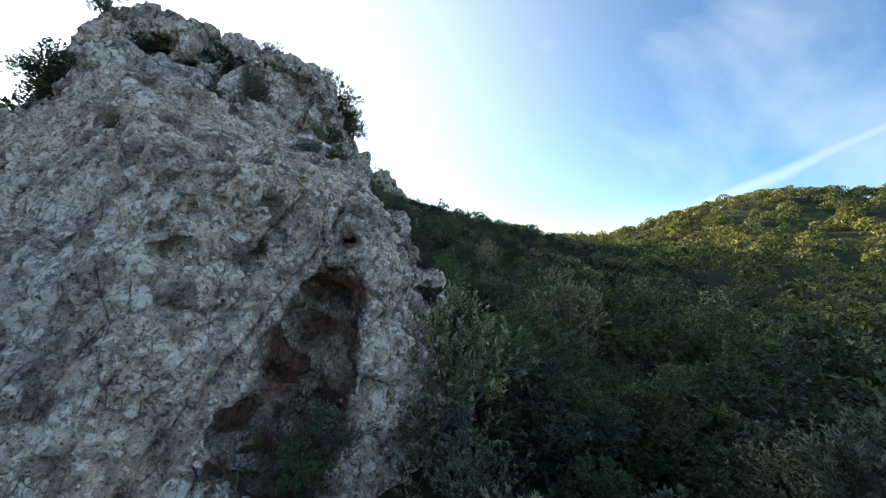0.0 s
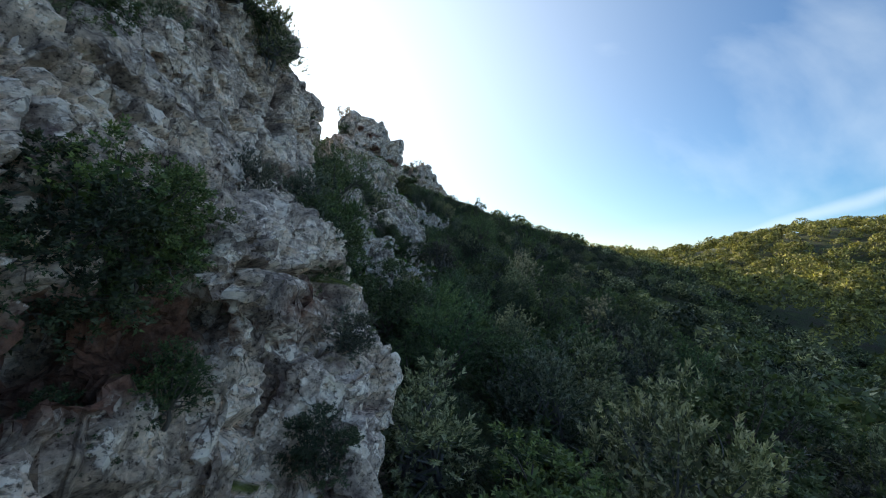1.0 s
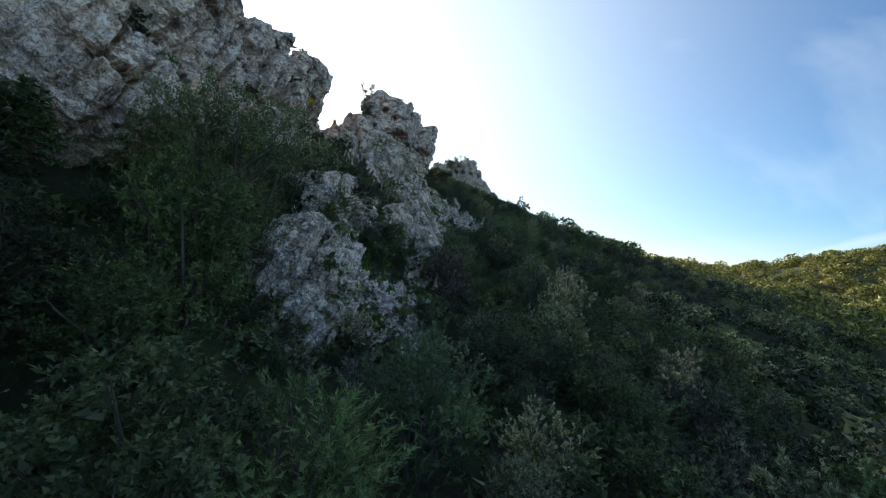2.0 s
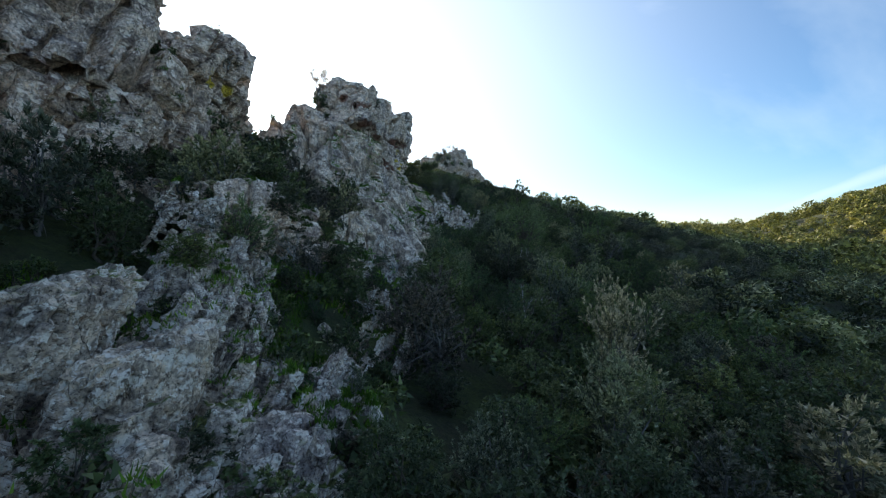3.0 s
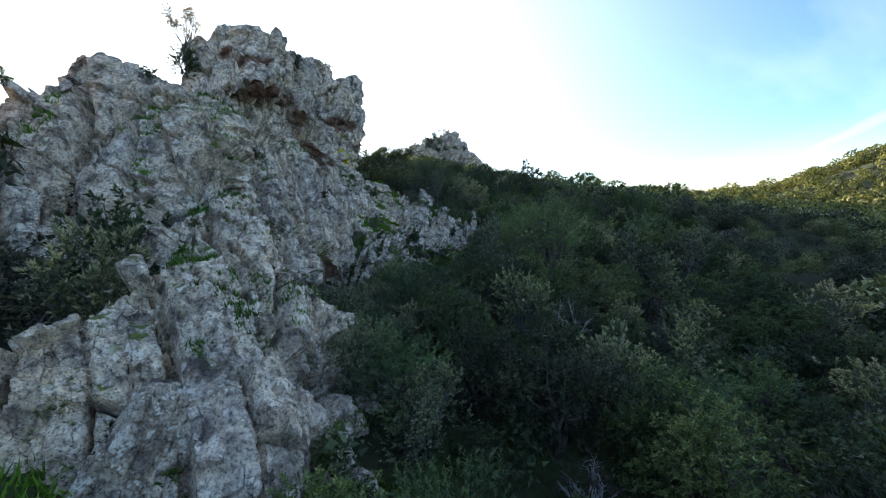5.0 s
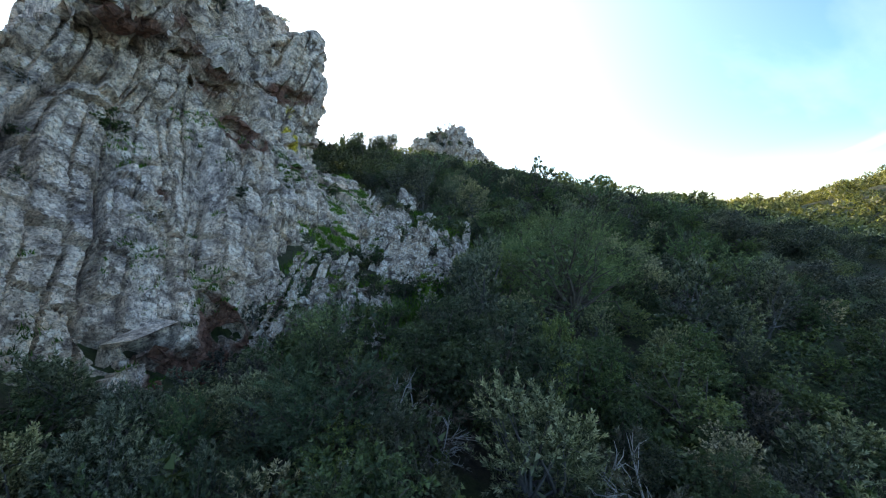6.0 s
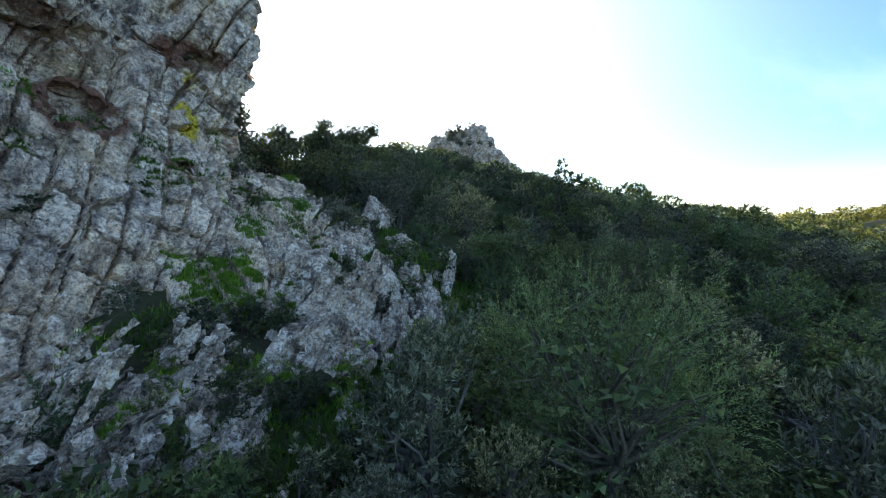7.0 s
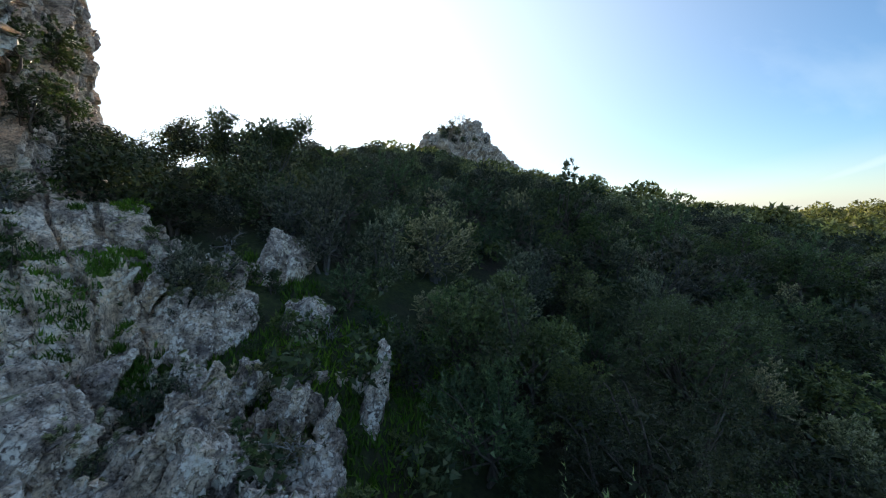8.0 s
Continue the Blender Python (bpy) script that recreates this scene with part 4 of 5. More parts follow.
def unit(v):
    return v / np.maximum(np.linalg.norm(v, axis=-1, keepdims=True), 1e-9)


def tube(points, radii, sides=5):
    """A tapered limb along points."""
    pts = np.asarray(points, float)
    vs, fs = [], []
    for k, (p, r) in enumerate(zip(pts, radii)):
        d = unit(pts[min(k + 1, len(pts) - 1)] - pts[max(k - 1, 0)])
        s = unit(np.cross(d, (0.31, 0.9, 0.2)))
        t = np.cross(d, s)
        for a in range(sides):
            w = 2 * math.pi * a / sides
            vs.append(p + r * (math.cos(w) * s + math.sin(w) * t))
    for k in range(len(pts) - 1):
        for a in range(sides):
            b = (a + 1) % sides
            fs.append((k * sides + a, k * sides + b, (k + 1) * sides + b, (k + 1) * sides + a))
    return np.array(vs), np.array(fs)


def joined(pieces):
    vs, fs, n = [], [], 0
    for v, f in pieces:
        vs.append(v)
        fs.append(f + n)
        n += len(v)
    return np.concatenate(vs), np.concatenate(fs)


def leaves(pos, axis, length, width, r, facing=None):
    """Pointed leaves and leaf sprays, one triangle each; facing: the way their upper sides look."""
    n = len(pos)
    axis = unit(axis)
    look_at = r.normal(size=(n, 3)) if facing is None else facing + r.normal(size=(n, 3)) * 0.45
    side = unit(np.cross(axis, look_at))
    up = np.cross(side, axis)
    L, W = length[:, None], width[:, None]
    v = np.stack([pos - side * W * 0.5, pos + side * W * 0.5, pos + axis * L + up * W * 0.2], 1)
    return v.reshape(-1, 3), np.arange(3 * n).reshape(-1, 3)


def crown_points(r, count, lumps, flat, style):
    """Places and directions of leaves on a lumpy crown one metre in radius and about one metre high from its middle."""
    c = unit(r.normal(size=(lumps, 3)))
    c[:, 2] = c[:, 2] * 0.85 + 0.12
    c[c[:, 2] < -0.5, 2] *= 0.7
    c = c * r.uniform(0.35, 0.88, (lumps, 1))
    # the skirt of the bush hangs down to the ground
    skirt = np.arange(lumps) % 10 < 3
    c[skirt, 2] = r.uniform(-1.0, -0.45, skirt.sum())
    c[skirt, :2] = unit(c[skirt, :2]) * r.uniform(0.3, 0.72, (skirt.sum(), 1))
    size = r.uniform(0.18, 0.40, lumps) * (0.75 if style != "round" else 1)
    # twigs grow out of the lumps, and the leaves sit along the twigs
    twigs = max(40, count // (26 if style == "round" else 34))
    which = r.choice(lumps, twigs, p=size ** 2 / (size ** 2).sum())
    out = unit(r.normal(size=(twigs, 3)) + np.array((0, 0, 0.3)))
    foot = c[which] + out * (size[which] * r.uniform(0.45, 0.95, twigs))[:, None] * np.array((1, 1, flat))
    rise, reach, tight = {"round": (0.5, 0.17, 0.034), "upright": (1.2, 0.26, 0.026), "shoots": (0.8, 0.34, 0.022)}[style]
    way = unit(out * 0.8 + unit(foot) * 0.5 + np.array((0, 0, rise)) + r.normal(size=(twigs, 3)) * 0.3)
    long = reach * r.uniform(0.5, 1.4, twigs)
    k = np.arange(count) % twigs
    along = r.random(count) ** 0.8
    off = unit(r.normal(size=(count, 3)))
    pos = foot[k] + way[k] * (long[k] * along)[:, None] + off * (tight * (1.3 - 0.8 * along) * r.uniform(0.3, 1.3, count))[:, None]
    axis = unit(way[k] * (0.5 if style == "round" else 1.1) + off * 0.8 + r.normal(size=(count, 3)) * 0.25)
    facing = unit(out[k] * 0.5 + off * 0.5 + np.array((0, 0, 0.5)))
    return pos, axis, c, facing, along


SPECIES = {
    #            leaf size (relative), count hi, mid, lumps, flat, style, leaf material, bark
    "oak": (0.047, 0.66, 13500, 24, 0.8, "round", OAK, BARK),
    "mastic": (0.045, 0.60, 13500, 28, 0.9, "round", MASTIC, BARK),
    "heather": (0.054, 0.42, 13500, 34, 1.3, "upright", HEATHER, BARK_GREY),
    "broom": (0.066, 0.24, 13000, 36, 1.35, "shoots", BROOM, BARK),
    "dry": (0.075, 0.36, 1900, 18, 0.9, "round", DRY, BARK_PALE),
}
INFO = {
    "oak": ("holm_oak", "dense dark evergreen holm oak bush rooted in the slope", "tree"),
    "mastic": ("mastic_bush", "rounded bright green mastic bush on the hillside", "bush"),
    "heather": ("tree_heather", "grey-green tree heather with feathery upright sprigs", "bush"),
    "broom": ("broom_bush", "fine-stemmed green broom with rising shoots", "bush"),
    "dry": ("bare_shrub", "half-bare grey shrub with twiggy branches", "bush"),
}


def limbs(r, tips, trunk_h, spread, twigs):
    """A short trunk from the ground that forks into limbs towards the crown's lumps."""
    pieces, trunks = [], []
    stems = 3
    for s in range(stems):
        a = 2 * math.pi * (s + r.random() * 0.6) / stems
        foot = np.array((0.10 * math.cos(a), 0.10 * math.sin(a), -1.25))
        mid = np.array((0.22 * math.cos(a), 0.22 * math.sin(a), -1.25 + trunk_h))
        bend = (foot + mid) / 2 + r.normal(size=3) * 0.05
        (trunks if s == 0 else pieces).append(tube([foot, bend, mid], (0.055, 0.045, 0.036), 6))
        for t in tips[s::stems]:
            k = mid + (t - mid) * 0.5 + r.normal(size=3) * 0.07
            pieces.append(tube([mid, k, t], (0.030, 0.018, 0.006), 4))
            for _ in range(twigs):
                e = t + unit(r.normal(size=3) + t) * r.uniform(0.15, 0.38)
                k2 = (t + e) / 2 + r.normal(size=3) * 0.03
                pieces.append(tube([k + (t - k) * r.random(), k2, e], (0.010, 0.007, 0.003), 3))
    return trunks[0], joined(pieces)


def plant(kind, seed, rough):
    """One bush of unit radius as a thing: an empty at its foot with trunk and crown under it."""
    size, ratio, count, lumps, flat, style, mat, bark = SPECIES[kind]
    name, label, category = INFO[kind]
    if rough == 1:
        size, count = size * 1.6, int(count * 0.36)
    if rough == 2:
        size, count, lumps = size * (0.40 if kind == "broom" else 0.5), int(count * (3.6 if kind == "broom" else 3.0)), lumps * 2
    if rough == 3:
        size, count, lumps = size * 2.3, int(count * 0.16), 12
    r = np.random.default_rng(seed)
    pos, axis, tips, facing, twig_pos = crown_points(r, count, lumps, flat, style)
    L = size * r.uniform(0.6, 1.35, count)
    root = new(name)
    tagged(root, label, category, "bushes on the slope")
    lv, lf = leaves(pos, axis, L, L * ratio, r, facing)
    # larger sprays added inside close the crown and block light to darken it
    deep = 0 if kind == "dry" else 420
    inner = tips[r.integers(0, len(tips), deep)] * r.uniform(0.5, 0.95, (deep, 1)) + r.normal(size=(deep, 3)) * 0.08
    iv, jf = leaves(inner, r.normal(size=(deep, 3)), r.uniform(0.07, 0.13, deep), r.uniform(0.05, 0.09, deep), r)
    lv, lf = np.concatenate([lv, iv]), np.concatenate([lf, jf + len(lv)])
    lift = np.array((0, 0, 1.25))
    crown = tagged(mesh_object("crown", lv + lift, lf, mat, False, root), kind="stuff")
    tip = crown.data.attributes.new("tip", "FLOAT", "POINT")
    tip.data.foreach_set("value", np.repeat(np.concatenate([twig_pos, np.zeros(deep)]), 3).astype(np.float32))
    (tv, tf), (bv, bf) = limbs(r, tips, 0.55, 0.4, 5 if kind == "dry" else 1)
    mesh_object("trunk", tv + lift, tf, bark, True, root)
    tagged(mesh_object("branchwork", bv + lift, bf, bark, True, root), kind="stuff")
    return root


MASTERS = {(k, rough): [plant(k, 100 * i + 3 + j, rough) for j in range(2)] for i, k in enumerate(SPECIES) for rough in (0, 1, 3)}
for k in ("broom", "oak", "mastic"):
    MASTERS[k, 2] = [plant(k, 900, 2)]
USED = set()


def put_plant(kind, x, y, radius, height=None, z=None, label="", lean=(0, 0)):
    """Sets a bush of that radius and height on the ground, or at z."""
    rough = 0 if ((-9 if 44 < y < 60 else -14.5 if y > 66 else -7) < x < 5.5 and 0 < y < 78 and radius > 0.85) or (y < 17 and x < 0) else 3 if radius < 0.72 else 1
    if radius > 1.9 and rough == 0 and (kind, 2) in MASTERS:
        rough = 2
    m = MASTERS[kind, rough][rng.integers(len(MASTERS[kind, rough]))]
    zz = float(ground_height(np.array([x]), np.array([y]))[0]) - 0.12 if z is None else z
    height = min(height or radius * 2.1, 5.8 if label or radius > 1.9 else 3.5 if y < 20 else 4.1)
    pm = pose(x, y, zz, lean[0], lean[1], float(rng.uniform(0, 360)))
    if m in USED:
        ob = copy_thing(m, pm)
    else:
        ob = m
        USED.add(m)
        ob.matrix_basis = pm
    ob.scale = (radius, radius, height / 2.25)
    if label:
        ob["label"] = label
    return ob


PLACED = []


def far_enough(x, y, r):
    return all((x - a) ** 2 + (y - b) ** 2 > (0.58 * (r + c)) ** 2 for a, b, c in PLACED)


# bushes that stand out one by one: kind, x, y, radius, height
KEY_PLANTS = [
    ("oak", -6.4, 25.0, 2.2, 5.8), ("mastic", -4.8, 22.6, 1.6, 4.1), ("heather", 4.6, 37.6, 1.6, 4.6), ("heather", 4.4, 14.2, 1.5, 3.4),
    ("broom", 0.7, 63.8, 2.9, 5.6), ("mastic", -0.2, 57.0, 0.9, 3.4), ("mastic", 1.0, 69.4, 2.0, 3.8), ("heather", 6.0, 65.2, 1.7, 5.0),
    ("broom", -4.6, 53.4, 1.6, 2.6), ("oak", 2.5, 73.6, 2.0, 4.0), ("heather", 2.9, 43.8, 1.5, 3.9), ("oak", -0.8, 85.4, 2.2, 5.0),
    ("dry", 1.2, 41.0, 1.4, 3.0), ("oak", 0.2, 48.8, 1.7, 3.6), ("heather", -18.2, 82.0, 2.0, 3.2), ("oak", -19.5, 84.0, 2.1, 3.6), ("mastic", -3.9, 20.6, 1.3, 2.6),
    ("oak", -9.3, 38.6, 1.3, 3.2), ("heather", -9.7, 39.8, 1.2, 3.2), ("oak", -10.2, 41.4, 1.2, 3.0), ("mastic", -6.3, 38.3, 1.0, 1.9), ("heather", -8.7, 41.0, 0.9, 1.5), ("mastic", -8.1, 40.1, 0.8, 1.2),
    ("heather", -9.4, 54.6, 0.75, 1.2), ("mastic", -8.8, 56.6, 0.7, 1.0), ("heather", -9.0, 55.5, 0.65, 1.1), ("oak", -9.6, 58.4, 0.7, 1.1), ("heather", -8.2, 54.0, 0.9, 1.4),
    ("oak", -15.8, 76.4, 1.4, 2.4), ("heather", -17.0, 78.2, 1.5, 2.6), ("oak", -12.4, 78.8, 1.4, 2.2), ("heather", -14.8, 79.4, 1.4, 2.4), ("heather", -10.2, 30.5, 1.2, 3.0), ("oak", -9.6, 28.8, 1.2, 3.0), ("mastic", -10.6, 32.4, 1.1, 2.6), ("oak", -8.9, 31.2, 1.0, 2.4),
]
for kind, x, y, r, h in KEY_PLANTS:
    put_plant(kind, x, y, r, h)
    PLACED.append((x, y, r))


def in_rock(x, y):
    """Ground kept clear for the rock masses and the stony slope."""
    if -14 < x < -0.1 and -14 < y < 17:
        return True
    if x < -11.3 and 22 < y < 41:
        return True
    if x < -8.0 - 0.10 * (y - 42) and 45.5 <= y < 71 and not (x < -10 - (y - 44) and y < 52):
        return True
    return False


def bare_foot(x, y):
    return -9.2 < x < -4.4 and 38.6 < y < 48.0


def stony(x, y):
    return (-9 < x < -0.9 and 22.5 < y < 34) or (-8 < x < (-1.6 if y < 38.5 else -3.0) and 33 < y < 46) or (-11 < x < -3.4 and 57 < y < 73)


count = 0
tries = 0
KINDS = ["oak", "mastic", "heather", "broom", "dry"]
while count < 520 and tries < 30000:
    tries += 1
    x = rng.uniform(-14, 15)
    y = rng.uniform(1, 92)
    if in_rock(x, y) or bare_foot(x, y) or (y < 8 and x < 4.5) or (-4.6 < x < (0.3 if y < 29 else -0.7) and 21.3 < y < 33) or (-9.5 < x < -4.4 and 61 < y < 71) or (stony(x, y) and rng.random() < (0.93 if y < 34 else 0.8 if y < 39 else 0.6)):
        continue
    r = rng.uniform(0.75, 1.75) * (0.5 if stony(x, y) else 1)
    if not far_enough(x, y, r):
        continue
    kind = rng.choice(KINDS, p=[0.28, 0.23, 0.30, 0.14, 0.05])
    r = r * 0.75 if kind == "dry" else r
    below_cliff = -11 < x < -4.2 and 49 < y < 61
    r = min(r, 0.9) if below_cliff else r
    put_plant(kind, x, y, r, min(2.0, 2.1 * r) if below_cliff else r * rng.uniform(1.5, 2.3))
    PLACED.append((x, y, r))
    count += 1

small = 0
while small < 150:
    x, y = rng.uniform(-10.5, -1.8), rng.uniform(21, 76)
    if in_rock(x, y) or not stony(x, y):
        continue
    r = rng.uniform(0.25, 0.6)
    put_plant(rng.choice(KINDS), x, y, r, r * rng.uniform(1.5, 2.2))
    small += 1

# bushes on the steep ground under the cliffs
steep = 0
while steep < 20:
    x, y = rng.uniform(-13.5, -7.0), rng.uniform(35, 47)
    if bare_foot(x, y) or not all((x - a) ** 2 + (y - b) ** 2 > (0.4 * (1.0 + c)) ** 2 for a, b, c in PLACED):
        steep += 0.2
        continue
    r = rng.uniform(0.7, 1.4)
    put_plant(rng.choice(KINDS, p=[0.34, 0.16, 0.34, 0.06, 0.10]), x, y, r, r * rng.uniform(1.7, 2.4))
    PLACED.append((x, y, r))
    steep += 1

# heather and broom that close the foot of the great cliff
foot = 0
while foot < 30:
    x, y = rng.uniform(-8.2, -2.4), rng.uniform(47.5, 58)
    if in_rock(x, y) or not all((x - a) ** 2 + (y - b) ** 2 > (0.36 * (1.0 + c)) ** 2 for a, b, c in PLACED):
        foot += 0.1
        continue
    r = rng.uniform(0.75, 1.3)
    put_plant(rng.choice(KINDS, p=[0.10, 0.08, 0.65, 0.12, 0.05]), x, y, r, min(2.4 if x > -5.5 else 2.1, r * rng.uniform(1.7, 2.3)))
    PLACED.append((x, y, r))
    foot += 1

# low bushes beside the first outcrop
low = 0
while low < 34:
    x, y = rng.uniform(0.4, 7.5), rng.uniform(2.5, 11.5)
    if not all((x - a) ** 2 + (y - b) ** 2 > (0.35 * (0.9 + c)) ** 2 for a, b, c in PLACED):
        continue
    r = rng.uniform(0.8, 1.2)
    put_plant(rng.choice(KINDS, p=[0.3, 0.28, 0.27, 0.12, 0.03]), x, y, r, rng.uniform(1.5, 2.1))
    PLACED.append((x, y, r))
    low += 1

# low growth that hides the seam between cliff and slope
for kind, x, y, r, h in [("oak", -5.7, 37.6, 0.9, 1.8), ("heather", -6.9, 37.2, 0.8, 1.6), ("heather", -10.0, 52.4, 0.9, 1.6), ("mastic", -9.1, 51.4, 0.9, 1.6), ("heather", -8.9, 53.0, 0.9, 1.5), ("heather", -9.9, 56.2, 0.7, 1.2), ("dry", -9.0, 57.6, 0.7, 1.1), ("heather", -8.1, 55.6, 0.9, 1.6), ("oak", -8.0, 57.4, 0.9, 1.5), ("heather", -9.2, 62.7, 0.7, 1.0), ("dry", -8.6, 62.4, 0.6, 0.9), ("mastic", -9.9, 62.9, 0.6, 0.9), ("oak", -8.9, 63.3, 0.5, 0.8), ("heather", 1.9, 63.2, 1.1, 2.2),
                         ("mastic", -5.4, 24.2, 0.8, 1.5), ("oak", -4.5, 24.3, 0.7, 1.3), ("heather", -3.7, 23.9, 0.6, 1.0), ("mastic", -2.3, 24.5, 0.5, 0.8), ("heather", -2.9, 24.1, 0.5, 0.8), ("dry", -1.6, 24.4, 0.5, 0.9)]:
    put_plant(kind, x, y, r, h)

ALL_ROCK = np.concatenate([hv, wv, cv, pv])


def seat(x, y, z):
    """The point of the rocks nearest to a place."""
    return ALL_ROCK[((ALL_ROCK - np.array((x, y, z))) ** 2).sum(1).argmin()]


# bushes in the hollow of the first outcrop and high on the rocks: kind, x, y, z, radius
for kind, x, y, z, r in (("heather", -8.3, 70.4, 5.4, 1.2), ("oak", -9.4, 71.2, 6.2, 0.9), ("oak", -1.85, 10.4, 0.35, 0.75), ("mastic", -1.85, 11.0, 0.45, 0.8), ("oak", -1.9, 11.7, 0.4, 0.7), ("mastic", -1.75, 9.8, 0.35, 0.55), ("mastic", -1.6, 8.9, 0.6, 0.4),
                         ("mastic", -1.5, 10.3, -0.6, 0.35), ("mastic", -1.5, 11.0, -0.55, 0.4), ("heather", -2.2, 13.5, 1.0, 0.7), ("oak", -1.75, 14.4, 0.4, 0.8), ("heather", -1.9, 15.4, 1.3, 0.6), ("oak", -2.1, 6.6, -3.2, 0.6), ("heather", -1.6, 7.0, -3.0, 0.5),
                         ("oak", -3.8, 14.7, 4.9, 0.85), ("heather", -3.3, 15.6, 4.6, 0.7), ("oak", -3.2, 11.8, 2.85, 0.5), ("heather", -2.95, 9.7, 2.1, 0.35), ("heather", -3.3, 11.3, 2.8, 0.45), ("mastic", -2.65, 6.66, 0.1, 0.17), ("heather", -4.8, 10.9, 4.1, 0.45), ("heather", -3.4, 12.9, 3.4, 0.35),
                         ("oak", -8.3, 9.3, 3.3, 0.8), ("oak", -6.2, 11.6, 5.0, 0.5), ("heather", -5.2, 12.6, 5.2, 0.5),
                         ("mastic", -14.0, 69.4, 12.2, 0.95), ("mastic", -14.2, 69.4, 14.6, 1.0), ("mastic", -14.0, 69.6, 11.0, 0.8), ("oak", -14.2, 70.6, 10.0, 0.8), ("oak", -16.6, 71.6, 13.2, 1.0), ("mastic", -16.2, 71.4, 11.2, 0.9), ("oak", -18.8, 56.6, 14.8, 0.9), ("oak", -20.2, 50.5, 9.6, 1.1), ("heather", -19.4, 52.5, 11.3, 0.8), ("oak", -36.5, 185, 33.2, 1.8), ("oak", -40.5, 186, 31.0, 2.0), ("heather", -33.5, 184, 33.8, 1.5), ("oak", -35.0, 186, 35.2, 1.5), ("oak", -38.5, 186, 33.4, 1.9), ("heather", -37.0, 183.5, 31.5, 1.7), ("oak", -33.0, 183, 29.5, 1.6), ("mastic", -29.5, 182.5, 31.0, 1.3), ("oak", -27.0, 184, 29.0, 1.4), ("oak", -42.5, 186, 30.5, 2.2), ("mastic", -40.0, 184, 29.0, 2.0), ("heather", -24.0, 187, 29.0, 1.3), ("heather", -15.2, 63.5, 16.0, 0.7)):
    if math.dist(seat(x, y, z), (x, y, z)) < 2.5:
        x, y, z = seat(x, y, z) - np.array((0, 0, 0.3 * r))
    put_plant(kind, x, y, r, r * 1.9, z)

# shrubs that root in the ledges and on the crowns of the rocks
def on_rock(verts, nrm, n, need, size, kinds, box=None):
    up = np.flatnonzero((nrm[:, 2] > need) & (verts[:, 2] > verts[:, 2].min() + 1.5))
    if box is not None:
        lo, hi = box
        up = up[((verts[up] > np.array(lo)) & (verts[up] < np.array(hi))).all(1)]
    if len(up) == 0:
        return
    taken = []
    for k in rng.permutation(up):
        p = verts[k]
        if any(np.linalg.norm(p - q) < size[1] * 1.5 for q in taken):
            continue
        taken.append(p)
        r = rng.uniform(*size)
        put_plant(rng.choice(kinds), p[0], p[1], r, r * rng.uniform(1.3, 1.9), p[2] - 0.25 * r)
        if len(taken) >= n:
            break


on_rock(hv, hn, 16, 0.55, (0.2, 0.5), ["oak", "heather", "dry"])
on_rock(wv, wnm, 26, 0.55, (0.35, 0.95), ["oak", "heather", "mastic", "dry"])
on_rock(wv, wnm, 22, 0.5, (0.4, 0.9), ["oak", "heather", "mastic", "heather"], ((-14, 29, 1), (-6, 42, 7.5)))
for rv, rn in ribs:
    on_rock(rv, rn, 9, 0.5, (0.25, 0.75), ["oak", "heather", "mastic", "dry"])
on_rock(cv, cnm, 40, 0.55, (0.25, 0.7), ["oak", "heather", "mastic", "dry"])

# trees on the skyline, open below so that their limbs show
def open_tree(x, y, z, height, reach, seed, lean, mat, bark, count, label):
    r = np.random.default_rng(seed)
    root = new("tree")
    tagged(root, label, "tree")
    root.matrix_basis = pose(x, y, z, 0, 0, 0)
    fork = np.array((lean * 0.15, 0, 0.30)) * height
    tv, tf = tube([np.array((0, 0, -0.15)), fork * np.array((0.35, 0, 0.55)) + r.normal(size=3) * 0.04, fork], (0.055 * height / 2, 0.045 * height / 2, 0.036 * height / 2), 7)
    mesh_object("trunk", tv, tf, bark, True, root)
    tips, pieces = [], []
    for k in range(9):
        a = 2.4 * k + r.uniform(-0.3, 0.3)
        out = reach * r.uniform(0.45, 1.0)
        tip = np.array((math.cos(a) * out + lean * 0.35 * height, math.sin(a) * out, height * r.uniform(0.66, 0.98)))
        bend = fork + (tip - fork) * 0.45 + np.array((math.cos(a), math.sin(a), -0.3)) * 0.16 * reach
        pieces.append(tube([fork, bend, tip], (0.024 * height / 2, 0.016 * height / 2, 0.006), 5))
        tips.append(tip)
        for _ in range(8):
            e = tip + unit(r.normal(size=3) + np.array((0, 0, 0.3))) * reach * r.uniform(0.12, 0.34)
            pieces.append(tube([bend + (tip - bend) * r.uniform(0.3, 1), (tip + e) / 2 + r.normal(size=3) * 0.05, e], (0.012, 0.008, 0.003), 3))
            tips.append(e)
    bv, bf = joined(pieces)
    tagged(mesh_object("branchwork", bv, bf, bark, True, root), kind="stuff")
    tips = np.array(tips)
    c = tips[r.integers(0, len(tips), count)]
    out = unit(r.normal(size=(count, 3)))
    pos = c + out * (reach * 0.24 * r.random(count) ** 0.5)[:, None] * np.array((1, 1, 0.6))
    L = r.uniform(0.05, 0.11, count)
    lv, lf = leaves(pos, out + r.normal(size=out.shape) * 0.5, L, L * 0.6, r)
    tagged(mesh_object("crown", lv, lf, mat, False, root), kind="stuff")


def on_ground(x, y):
    return float(ground_height(np.array([x]), np.array([y]))[0])


